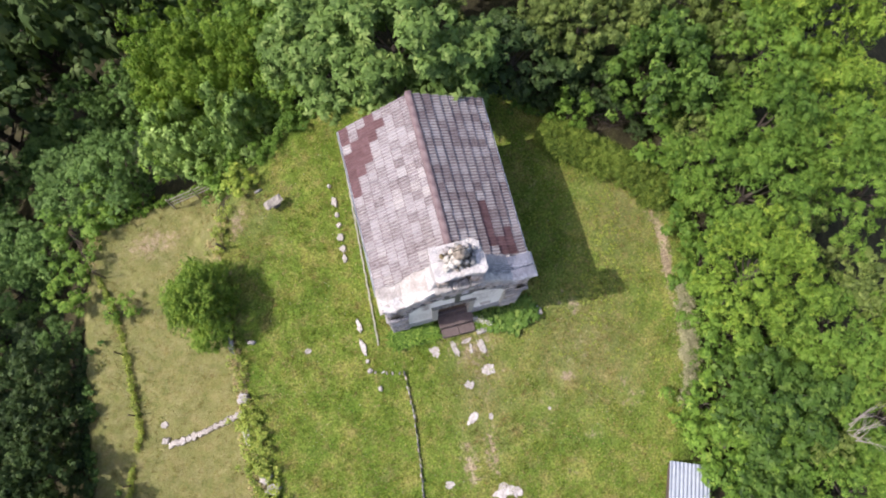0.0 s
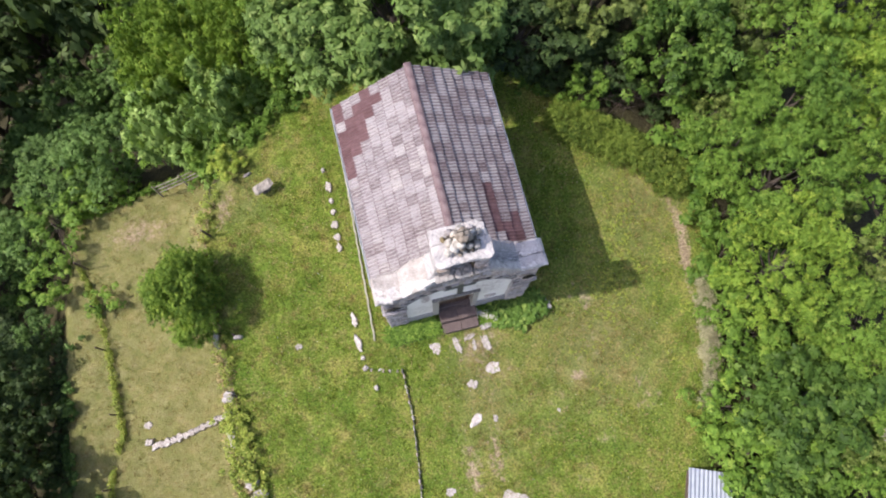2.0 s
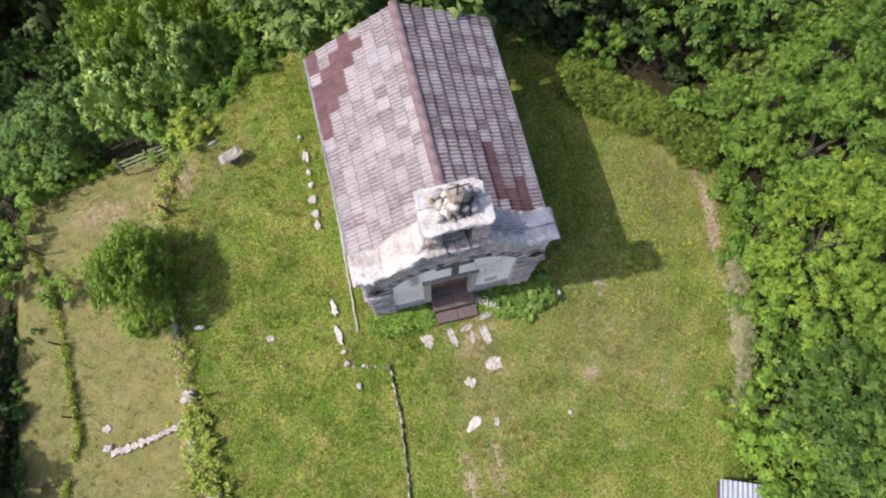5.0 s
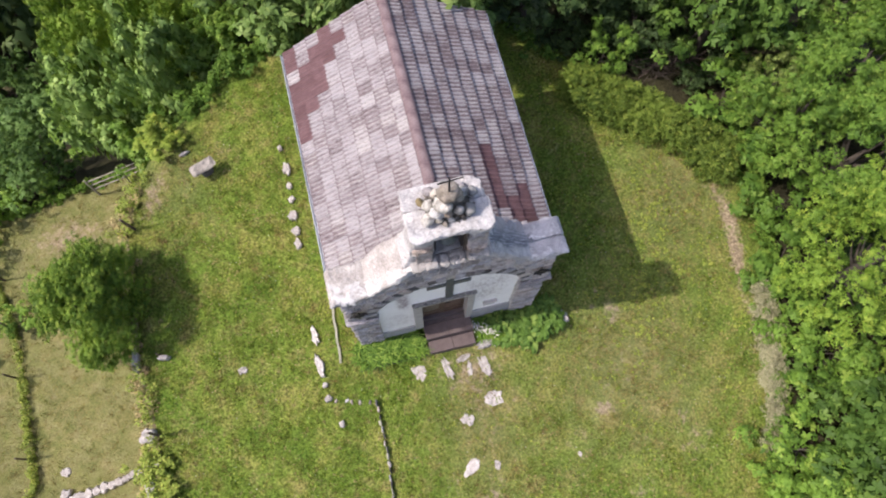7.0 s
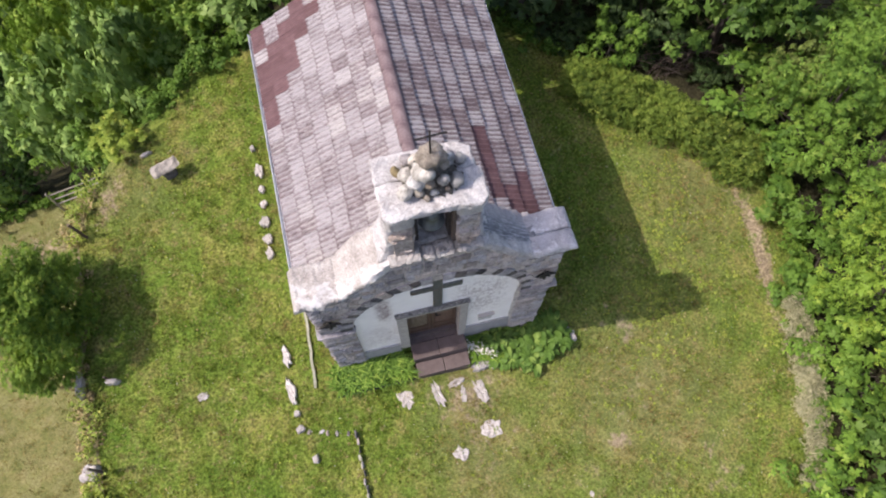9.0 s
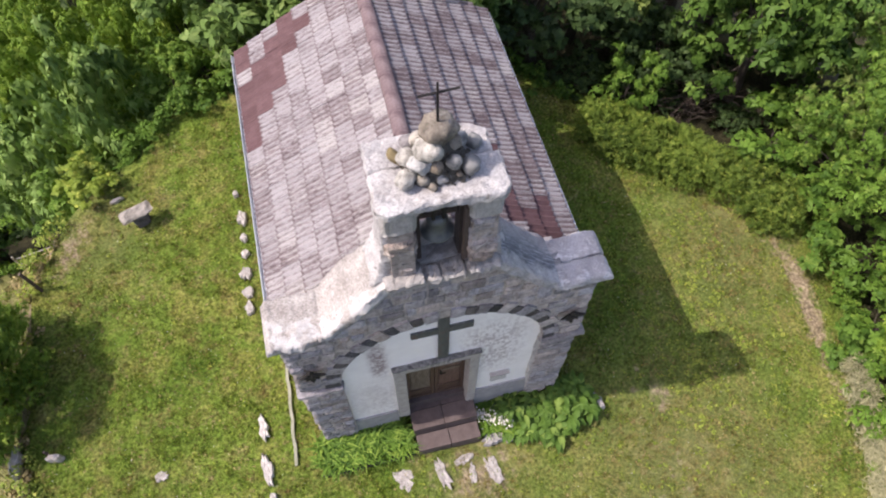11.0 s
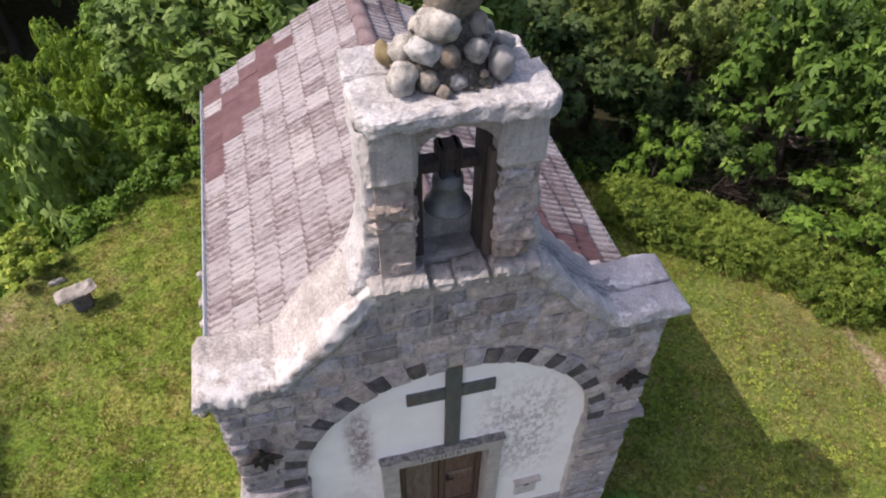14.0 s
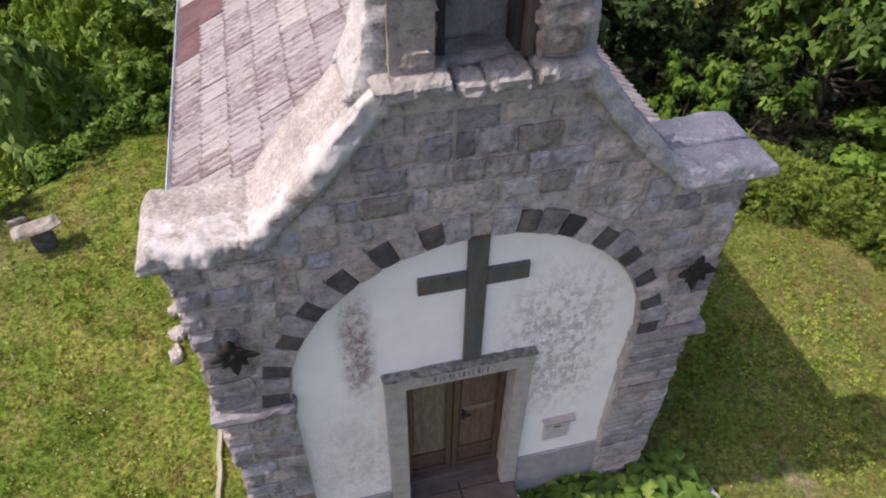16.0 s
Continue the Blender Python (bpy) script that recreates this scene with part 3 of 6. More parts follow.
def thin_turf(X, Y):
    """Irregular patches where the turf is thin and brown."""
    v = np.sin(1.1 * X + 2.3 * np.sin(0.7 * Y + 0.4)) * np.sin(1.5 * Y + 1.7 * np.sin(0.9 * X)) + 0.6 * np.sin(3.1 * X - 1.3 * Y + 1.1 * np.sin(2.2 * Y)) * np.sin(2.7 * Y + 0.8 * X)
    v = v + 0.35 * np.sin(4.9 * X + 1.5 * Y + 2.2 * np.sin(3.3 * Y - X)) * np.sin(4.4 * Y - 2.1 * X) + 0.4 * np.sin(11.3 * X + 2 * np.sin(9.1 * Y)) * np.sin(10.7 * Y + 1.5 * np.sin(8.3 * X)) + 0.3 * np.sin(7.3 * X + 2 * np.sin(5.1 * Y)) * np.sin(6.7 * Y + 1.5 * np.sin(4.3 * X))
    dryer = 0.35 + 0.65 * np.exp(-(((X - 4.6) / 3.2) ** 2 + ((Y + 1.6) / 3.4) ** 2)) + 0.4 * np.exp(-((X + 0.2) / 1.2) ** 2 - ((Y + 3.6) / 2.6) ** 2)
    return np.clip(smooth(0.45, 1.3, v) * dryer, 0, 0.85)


def make_ground_sheet():
    def axis(a, b, step):
        mid = list(np.arange(a, b + 1e-6, step))
        grow = [1.2 * 1.32 ** k for k in range(22)]
        low, high = a - np.cumsum(grow), b + np.cumsum(grow)
        return np.array(list(low[::-1]) + mid + list(high))

    xs, ys = axis(-17, 11, 0.22), axis(-13, 12, 0.22)
    X, Y = np.meshgrid(xs, ys)
    Z = height(X, Y)
    d, q = outside(LAWN, X, Y), outside(TERRACE, X, Y)
    dry = dry_turf(X, Y)
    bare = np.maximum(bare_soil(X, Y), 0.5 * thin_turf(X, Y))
    wood = np.clip(smooth(0.1, 0.9, d) * (1 - (q < 0.3) * smooth(-8.0, -8.6, X)), 0, 1)
    ny, nx = X.shape
    i = np.arange(nx - 1)[None, :] + nx * np.arange(ny - 1)[:, None]
    quads = np.stack([i, i + 1, i + 1 + nx, i + nx], -1).reshape(-1, 4)
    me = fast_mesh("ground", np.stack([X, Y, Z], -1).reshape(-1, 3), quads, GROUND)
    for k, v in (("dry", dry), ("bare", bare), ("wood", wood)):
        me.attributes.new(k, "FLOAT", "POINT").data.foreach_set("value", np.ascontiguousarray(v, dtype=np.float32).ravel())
    me.shade_smooth()
    return tagged(new("ground", me), "mown hilltop lawn with dry yellow patches, falling away to woods", "ground", kind="structure")


make_ground_sheet()


# ---- leaves ----
def leaf_mesh(name, at, up, size, mat, rng, slim=0.55, fold=0.25):
    """One folded pointed leaf of two faces at each place."""
    n = len(at)
    up = up / (np.linalg.norm(up, axis=1, keepdims=True) + 1e-9)
    r = rng.normal(size=(n, 3))
    a = r - up * np.sum(r * up, 1, keepdims=True)
    a /= np.linalg.norm(a, axis=1, keepdims=True) + 1e-9
    b = np.cross(up, a)
    s = size[:, None]
    base, tip = at - a * s * 0.5, at + a * s * 0.5 - up * s * fold * 0.5
    mid = at + up * s * fold * 0.25
    co = np.stack([base, mid + b * s * slim * 0.5 - up * s * fold * 0.4, tip, mid - b * s * slim * 0.5 - up * s * fold * 0.4], 1).reshape(-1, 3)
    k = 4 * np.arange(n)[:, None]
    tris = np.stack([k + np.array([0, 1, 2]), k + np.array([0, 2, 3])], 1).reshape(-1, 3)
    return fast_mesh(name, co, tris, mat, tri=True)


def whorl_mesh(name, at, up, size, mat, rng, slim=0.5, blades=6, droop=0.3):
    """Tufts of pointed leaves spreading from one stem end, each tuft facing its own way."""
    n = len(at)
    up = up / (np.linalg.norm(up, axis=1, keepdims=True) + 1e-9)
    r = rng.normal(size=(n, 3))
    a = r - up * np.sum(r * up, 1, keepdims=True)
    a /= np.linalg.norm(a, axis=1, keepdims=True) + 1e-9
    b = np.cross(up, a)
    co = [at + up * (0.12 * size)[:, None]]
    tris = []
    row = 3 * blades + 1
    for k in range(blades):
        t = 2 * np.pi * k / blades + 0.35 * rng.normal(size=n)
        d = a * np.cos(t)[:, None] + b * np.sin(t)[:, None]
        side = b * np.cos(t)[:, None] - a * np.sin(t)[:, None]
        l = (size * rng.uniform(0.7, 1.25, n))[:, None]
        fall = droop * rng.uniform(0.2, 1.6, n)[:, None]
        mid, tip = at + d * l * 0.5 - up * l * fall * 0.25, at + d * l - up * l * fall
        co += [mid + side * l * slim * 0.5, tip, mid - side * l * slim * 0.5]
        tris += [(0, 3 * k + 1, 3 * k + 2), (0, 3 * k + 2, 3 * k + 3)]
    co = np.stack(co, 1).reshape(-1, 3)
    tris = (row * np.arange(n)[:, None, None] + np.array(tris)[None]).reshape(-1, 3)
    return fast_mesh(name, co, tris, mat, tri=True)


def clump_leaves(rng, centres, radii, per, flat=0.7, spread=0.4):
    """Places and outward ways of leaves on the upper shells of clumps."""
    n = len(centres) * per
    c, rad = np.repeat(centres, per, 0), np.repeat(radii, per)
    u = rng.normal(size=(n, 3))
    u[:, 2] += 0.35
    u /= np.linalg.norm(u, axis=1, keepdims=True)
    f = rng.uniform(0.45, 1.0, n) ** 0.6
    at = c + u * (rad * f)[:, None] * np.array([1, 1, flat])
    return at, u + np.array([0, 0, 0.7]) + spread * rng.normal(size=(n, 3))


def make_tree(name, label, seed, tall, wide, crown_low, mat, clumps, per, leaf, clump=0.62, slim=0.55, flat=0.7, bark=None, lean=0.0, even=1.0, blades=6, droop=0.3):
    """A tree with trunk, limbs and crown; its foot at the origin."""
    rng = np.random.default_rng(seed)
    tree = thing(name, label=label, category="tree")
    rz, mid = (tall - crown_low) / 2, (tall + crown_low) / 2
    boughs = max(7, int(round(clumps / 6)))
    sub = max(3, clumps // boughs)
    k = np.arange(boughs)
    zdir = 1 - 1.45 * (k + 0.5) / boughs
    az = k * 2.39996 + seed + 0.5 * rng.normal(size=boughs)
    flatr = np.sqrt(np.clip(1 - zdir ** 2, 0, 1))
    lobes = 1 + even * (0.14 * np.sin(3 * az + seed) + 0.1 * np.sin(5 * az + 2 * seed) + 0.08 * rng.normal(size=boughs))
    big = np.stack([flatr * np.cos(az), flatr * np.sin(az), zdir], 1) * (0.74 * lobes)[:, None] * np.array([wide, wide, rz]) + np.array([lean, 0, mid])
    br = 1.1 * wide / math.sqrt(boughs / 4.2)
    u = rng.normal(size=(boughs * sub, 3))
    u[:, 2] = np.abs(u[:, 2]) * np.where(rng.random(len(u)) < 0.8, 1, -1)
    u /= np.linalg.norm(u, axis=1, keepdims=True)
    centres = np.repeat(big, sub, 0) + u * (br * rng.uniform(0.25, 0.85, len(u)))[:, None] * np.array([1, 1, 0.75])
    if even < 1:
        core = rng.normal(size=(clumps // 2, 3))
        core *= (rng.uniform(0.1, 0.62, len(core)) / np.linalg.norm(core, axis=1))[:, None]
        centres = np.concatenate([centres, core * np.array([wide, wide, rz]) + np.array([lean, 0, mid])])
        u = centres
    radii = clump * 0.78 * rng.uniform(0.4, 1.4, len(u))
    at, up = clump_leaves(rng, centres, radii, max(4, int(per / blades)), flat, 0.55)
    size = leaf * rng.uniform(0.65, 1.35, len(at))
    crown = new("crown", whorl_mesh("crown", at, up, size, mat, rng, slim, blades, droop))
    crown.parent = tree
    trunk_r = 0.035 * tall
    pts = [(0, 0, -0.4), (0.03 * tall, 0.01, crown_low * 0.6), (lean * 0.5, 0.03 * tall, mid * 0.85), (lean, 0, tall * 0.66)]
    tubes = [tube(pts, [trunk_r * 1.3, trunk_r, trunk_r * 0.6, trunk_r * 0.15], 8)]
    for k in range(min(boughs, 26)):
        e = Vector(big[k])
        s = Vector((e.x * 0.08, e.y * 0.08, crown_low * 0.7 + 0.5 * (e.z - crown_low * 0.7)))
        e = s.lerp(e, 0.7) - Vector((0, 0, 0.1 * wide))
        m = s.lerp(e, 0.5) - Vector((0, 0, 0.04 * wide))
        tubes.append(tube([s, m, e], [trunk_r * 0.3, trunk_r * 0.18, trunk_r * 0.06], 5, False))
    v, fc = merge(tubes)
    mesh_object("trunk", v, fc, bark or BARK, tree, smooth=True)
    return tree


KINDS = {
    "broad": make_tree("broadleaf_tree", "bright green broadleaf tree with large drooping leaves", 3, 6.0, 2.4, 1.6, LEAF_BROAD, 130, 110, 0.18, 0.56, 0.55, blades=5, droop=0.6),
    "large": make_tree("large_leaved_tree", "deep green tree with big glossy leaves and dark gaps", 47, 5.0, 2.4, 0.8, LEAF_LARGE, 150, 84, 0.19, 0.5, 0.55, blades=5),
    "acacia": make_tree("locust_tree", "feathery mid-green locust tree at the lawn's edge", 5, 5.0, 2.2, 0.8, LEAF_ACACIA, 130, 190, 0.095, 0.47, 0.34, blades=6, droop=0.45),
    "lime": make_tree("young_ash_tree", "yellow-green young tree with a dense rounded crown", 7, 5.0, 2.1, 0.6, LEAF_LIME, 150, 240, 0.08, 0.45, 0.36, blades=6, droop=0.45),
    "oak": make_tree("oak_tree", "dull olive-green oak tree in the wood", 11, 6.0, 2.4, 1.0, LEAF_OLIVE, 125, 130, 0.14, 0.46, 0.45),
    "dark": make_tree("dark_forest_tree", "dark green tree in the shaded wood, leaf colour darkened for shade", 13, 6.5, 2.5, 1.2, LEAF_SHADE_DARK, 75, 80, 0.23, 0.66, 0.6, blades=5),
    "far": make_tree("distant_tree", "dark green tree on the far slope", 17, 9.0, 3.8, 1.5, LEAF_FAR, 80, 40, 0.42, 1.0, 0.65, blades=5),
    "mid": make_tree("valley_tree", "deep green rounded tree on the slope below the fence", 43, 6.0, 2.4, 0.8, LEAF_MID, 125, 125, 0.15, 0.54, 0.5),
    "grey": make_tree("silvery_shrub", "pale grey-green shrub on the bank", 19, 3.0, 1.5, 0.2, LEAF_GREY, 60, 110, 0.16, 0.42, 0.5, blades=5),
    "shrub": make_tree("green_shrub", "low mid-green shrub at the wood's edge", 23, 1.6, 1.0, 0.1, LEAF_ACACIA, 34, 120, 0.1, 0.32, 0.5),
    "lone": make_tree("round_tree", "round bushy green tree rising from below the terrace wall", 37, 8.0, 1.5, 3.6, LEAF_ROUND, 330, 230, 0.062, 0.3, 0.32, blades=7, droop=0.4, lean=0.45, even=0.3),
    "gold": make_tree("yellow_shrub", "yellow-green shrub on the bank beside the lawn", 29, 1.8, 0.7, 0.1, LEAF_HEDGE, 42, 90, 0.11, 0.26, 0.5),
}
PROTO_TALL = {"large": (5.0, 2.4), "broad": (6.0, 2.4), "acacia": (5.0, 2.2), "lime": (5.0, 2.1), "oak": (6.0, 2.4), "dark": (6.5, 2.5), "far": (9.0, 3.8), "mid": (6.0, 2.4), "grey": (3.0, 1.5), "shrub": (1.6, 1.0), "gold": (1.8, 0.7), "lone": (8.0, 1.5)}
used = set()


def plant(kind, x, y, top=None, wide=None, turn=None, deep=1.0):
    """A tree of that kind on the ground there, its top at that height."""
    tall, w = PROTO_TALL[kind]
    z = ground_z(x, y)
    sw = (wide or w) / w
    sz = (top - z) / tall if top is not None else sw
    turn = random.uniform(0, 360) if turn is None else turn
    m = pose(x, y, z - 0.05, 0, 0, turn) @ Matrix.Diagonal((sw, sw * deep, sz, 1))
    if kind in used:
        return copy_thing(KINDS[kind], m)
    used.add(kind)
    KINDS[kind].matrix_basis = m
    return KINDS[kind]


placed = []


def trees_from(rows):
    for kind, x, y, top, wide in rows:
        plant(kind, x, y, top, wide)
        placed.append((x, y, wide))


random.seed(4)
plant("lone", -8.9, 2.5, 3.55, 1.28, 0, 1.38)
# behind the chapel and to the east; dark trees stand in for shade
trees_from([
    ("broad", 0.2, 8.8, 6.9, 2.6), ("broad", -2.4, 9.6, 5.6, 2.0), ("broad", 1.7, 7.9, 5.5, 1.7), ("dark", 4.4, 8.4, 4.0, 1.7), ("dark", 7.4, 7.2, 4.4, 1.6), ("oak", 7.0, 8.9, 5.6, 1.8),
    ("large", 9.6, 6.8, 4.6, 1.9), ("oak", 6.0, 9.6, 4.8, 2.0), ("acacia", 13.6, 6.6, 4.2, 2.6), ("lime", 16.2, 4.2, 3.6, 2.4), ("acacia", 10.2, 2.9, 3.9, 1.4), ("acacia", 11.2, 1.4, 3.8, 1.9),
    ("lime", 10.3, -1.4, 4.0, 1.9), ("large", 10.0, -5.7, 2.7, 2.6), ("shrub", 8.0, -5.2, 0.9, 1.1), ("shrub", 8.4, -7.6, 0.4, 1.3), ("shrub", 9.9, -7.2, 0.3, 1.5), ("shrub", 10.6, -8.4, 0.0, 1.5),
    ("shrub", 11.2, -5.0, 0.6, 1.5), ("shrub", 10.4, -9.8, -0.6, 1.5), ("oak", 14.0, -5.4, 1.8, 1.9), ("shrub", 12.6, -6.0, 0.0, 1.6), ("shrub", 14.2, -9.2, -0.6, 1.8), ("acacia", 13.0, -4.2, 2.0, 2.0),
])
trees_from([
    ("oak", 14.4, -2.2, 2.3, 2.0), ("acacia", 12.6, 3.8, 3.6, 1.9), ("oak", 13.4, 0.4, 2.4, 1.5), ("oak", 12.2, -7.4, 0.8, 1.6), ("acacia", 16.0, 0.8, 3.0, 2.2), ("lime", 16.6, -5.6, 2.0, 2.2),
    ("large", 9.2, -8.8, 0.9, 1.7), ("oak", 11.4, 9.4, 4.4, 2.2), ("oak", 8.6, 10.4, 4.9, 2.2), ("lime", 14.6, 10.2, 4.2, 2.6), ("oak", 2.0, 11.6, 5.8, 2.3), ("broad", -1.2, 12.2, 5.2, 2.4),
    ("oak", 4.6, 13.2, 5.0, 2.5), ("acacia", 8.2, 14.2, 4.0, 2.6), ("oak", 12.0, 14.0, 3.6, 2.8), ("shrub", 9.7, 1.0, 1.4, 1.1), ("shrub", 9.3, -0.4, 1.2, 1.0), ("shrub", 9.5, -3.3, 1.0, 0.9),
    ("shrub", 8.2, -6.8, 0.6, 1.2), ("acacia", 12.4, -5.0, 1.4, 1.6), ("acacia", 14.8, -7.6, 1.0, 2.0), ("oak", 12.2, 7.2, 4.2, 2.0), ("oak", 9.6, 8.8, 4.7, 2.0), ("oak", 10.4, 4.4, 3.0, 1.3),
])
# low dark trees fill the hollow behind the hedge with shade-coloured leaves
trees_from([
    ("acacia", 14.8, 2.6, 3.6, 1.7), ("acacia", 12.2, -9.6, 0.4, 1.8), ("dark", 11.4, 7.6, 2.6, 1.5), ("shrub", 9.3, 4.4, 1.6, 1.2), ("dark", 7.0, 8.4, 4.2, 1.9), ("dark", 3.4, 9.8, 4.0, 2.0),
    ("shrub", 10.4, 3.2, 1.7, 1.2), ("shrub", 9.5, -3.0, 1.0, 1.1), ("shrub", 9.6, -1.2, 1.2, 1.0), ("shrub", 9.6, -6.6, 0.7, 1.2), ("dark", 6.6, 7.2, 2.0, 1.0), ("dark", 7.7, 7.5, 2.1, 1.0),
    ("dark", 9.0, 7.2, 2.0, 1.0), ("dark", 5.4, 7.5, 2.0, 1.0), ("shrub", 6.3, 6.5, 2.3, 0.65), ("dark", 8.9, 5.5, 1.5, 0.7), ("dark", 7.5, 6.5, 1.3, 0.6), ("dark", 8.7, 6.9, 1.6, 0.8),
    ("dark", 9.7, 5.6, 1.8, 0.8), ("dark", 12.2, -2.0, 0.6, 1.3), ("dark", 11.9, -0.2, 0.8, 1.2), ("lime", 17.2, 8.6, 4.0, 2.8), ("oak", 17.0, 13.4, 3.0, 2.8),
])
# the west slope and the valley; low dark trees paint the shaded gap
trees_from([
    ("acacia", -3.9, 11.2, 2.4, 2.0), ("lime", -5.6, 11.7, 1.5, 2.1), ("lime", -7.6, 12.4, 0.4, 2.2), ("acacia", -3.6, 14.0, 2.6, 2.4), ("lime", -8.8, 13.6, 0.2, 2.0), ("grey", -7.6, 10.2, -1.4, 1.6),
    ("grey", -8.8, 10.6, -2.4, 1.4), ("dark", -10.6, 13.2, -7.6, 1.7), ("mid", -12.9, 11.2, -3.0, 1.9), ("mid", -15.6, 10.6, -3.4, 1.9), ("mid", -17.6, 8.4, -3.4, 1.9), ("mid", -14.4, 12.6, -4.0, 1.8),
    ("gold", -6.55, 6.9, 1.5, 0.55), ("shrub", -7.3, 7.7, 0.4, 0.8), ("shrub", -13.8, 4.65, -4.6, 0.6), ("shrub", -5.3, 8.7, 1.2, 0.9), ("shrub", -6.2, 8.3, 0.6, 0.9), ("shrub", -3.6, 9.6, 1.6, 0.9),
    ("grey", -6.4, 9.4, 0.2, 1.2), ("acacia", -9.2, 11.6, -1.4, 1.9), ("shrub", -15.7, 6.2, -4.4, 1.0), ("shrub", -15.4, 8.9, -4.2, 1.2), ("shrub", -13.4, 9.9, -4.5, 1.1), ("dark", -13.2, 15.6, -10.4, 2.0),
])
trees_from([
    ("dark", -11.8, 15.2, -9.4, 1.9), ("mid", -9.4, 18.6, -3.0, 2.6), ("mid", -13.6, 18.6, -7.0, 2.6), ("mid", -11.4, 21.6, -6.4, 2.8), ("dark", -6.8, 21.0, -2.0, 2.8), ("mid", -18.0, 16.4, -9.0, 2.8),
    ("mid", -17.0, 18.6, -7.6, 2.6), ("mid", -12.2, 20.0, -6.8, 2.6), ("mid", -19.4, 15.0, -8.4, 2.5), ("mid", -19.6, 7.6, -4.6, 2.2), ("dark", -18.6, 3.9, -4.2, 2.0), ("far", -21.5, 28.5, -11.0, 4.0),
    ("far", -24.5, 8.0, -6.0, 3.0), ("far", -34.0, 20.0, -15.0, 4.2), ("far", -36.0, 10.0, -15.0, 4.2), ("far", -36.5, 2.0, -14.0, 4.2), ("far", -27.0, 27.0, -16.0, 4.2), ("far", -20.0, 25.0, -13.0, 3.8),
    ("far", -15.5, 25.5, -11.0, 3.6), ("far", -34.0, 28.0, -18.0, 4.6), ("mid", -22.8, 12.6, -7.4, 2.8), ("dark", -22.4, 2.6, -6.6, 2.8), ("dark", -23.0, -1.2, -6.4, 2.8), ("dark", -19.2, -5.8, -4.0, 2.5),
])
trees_from([
    ("far", -25.0, 2.0, -6.0, 3.0), ("far", -24.5, -4.0, -6.0, 3.0), ("far", -26.0, 14.5, -9.0, 3.2), ("far", -22.0, 18.5, -10.0, 3.2), ("far", -30.0, 6.0, -11.0, 3.4), ("far", -30.5, -1.0, -11.0, 3.4),
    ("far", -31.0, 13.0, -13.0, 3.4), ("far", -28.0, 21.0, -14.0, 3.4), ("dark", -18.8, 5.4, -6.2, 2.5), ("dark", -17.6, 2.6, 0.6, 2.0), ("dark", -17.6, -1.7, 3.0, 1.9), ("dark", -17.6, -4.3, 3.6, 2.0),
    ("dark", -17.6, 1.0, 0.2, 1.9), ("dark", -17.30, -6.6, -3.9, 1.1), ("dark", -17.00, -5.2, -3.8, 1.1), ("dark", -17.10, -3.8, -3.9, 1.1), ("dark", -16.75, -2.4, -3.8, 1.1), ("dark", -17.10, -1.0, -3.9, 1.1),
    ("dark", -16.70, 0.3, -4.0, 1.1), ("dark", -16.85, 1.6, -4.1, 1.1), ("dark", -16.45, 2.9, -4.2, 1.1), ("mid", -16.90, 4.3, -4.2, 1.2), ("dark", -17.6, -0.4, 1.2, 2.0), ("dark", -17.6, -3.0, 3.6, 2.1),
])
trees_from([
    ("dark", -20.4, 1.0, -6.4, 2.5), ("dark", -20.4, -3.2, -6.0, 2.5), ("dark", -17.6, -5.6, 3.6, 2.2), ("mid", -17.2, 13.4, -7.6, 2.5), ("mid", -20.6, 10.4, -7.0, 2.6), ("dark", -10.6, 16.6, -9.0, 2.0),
    ("dark", -7.4, 16.6, -1.6, 2.6), ("acacia", -4.6, 17.4, 0.4, 2.8), ("oak", -0.6, 16.0, 3.4, 2.8), ("dark", -15.6, 17.6, -11.0, 2.6), ("mid", -22.6, 6.4, -8.6, 2.6),
])

# far woods: a loose grid, thinning outwards
random.seed(8)
for ring in range(7):
    for k in range(40):
        far = 16 + 4.3 * ring * (1 + 0.12 * ring)
        bearing = radians(-48 + 104 * (k + 0.5 * (ring % 2)) / (10 + 2.2 * ring))
        x, y = -1.2 + far * math.sin(bearing) + random.uniform(-1, 1), -3.7 + far * math.cos(bearing) * 1.25 + random.uniform(-1, 1)
        if bearing < radians(56) and min(math.hypot(x - px, y - py) / (w + 1.7) for px, py, w in placed) > 1 and outside(TERRACE, x, y) > 2 and outside(LAWN, x, y) > 3:
            wide = random.uniform(2.9, 3.6) * (1 + 0.08 * ring)
            plant("far", x, y, ground_z(x, y) + random.uniform(6.5, 9.0), wide)
            placed.append((x, y, 2.6))
for k in range(46):
    far, bearing = random.uniform(95, 150), radians(random.uniform(-40, 6))
    x, y = far * math.sin(bearing), far * math.cos(bearing)
    plant("far", x, y, ground_z(x, y) + random.uniform(14, 20), random.uniform(6, 8.5))


# ---- the chapel ----
chapel = thing("chapel", label="small old stone chapel with a belfry and a lichen-grey tiled roof", category="chapel")
HALF, SPRING, ARCH, TOP = 2.26, 3.34, 1.64, 5.2
RING = 0.27


def shoulder(x):
    """The underside of the coping over the facade."""
    a = abs(x + 0.01)
    if a >= 1.66:
        return TOP
    if a <= 0.7:
        return 6.22
    t = (1.66 - a) / 0.96
    return TOP + 1.02 * (0.80 * t + 0.20 * t * t)


def arch(x):
    return SPRING + math.sqrt(max(ARCH ** 2 - x * x, 0.0))


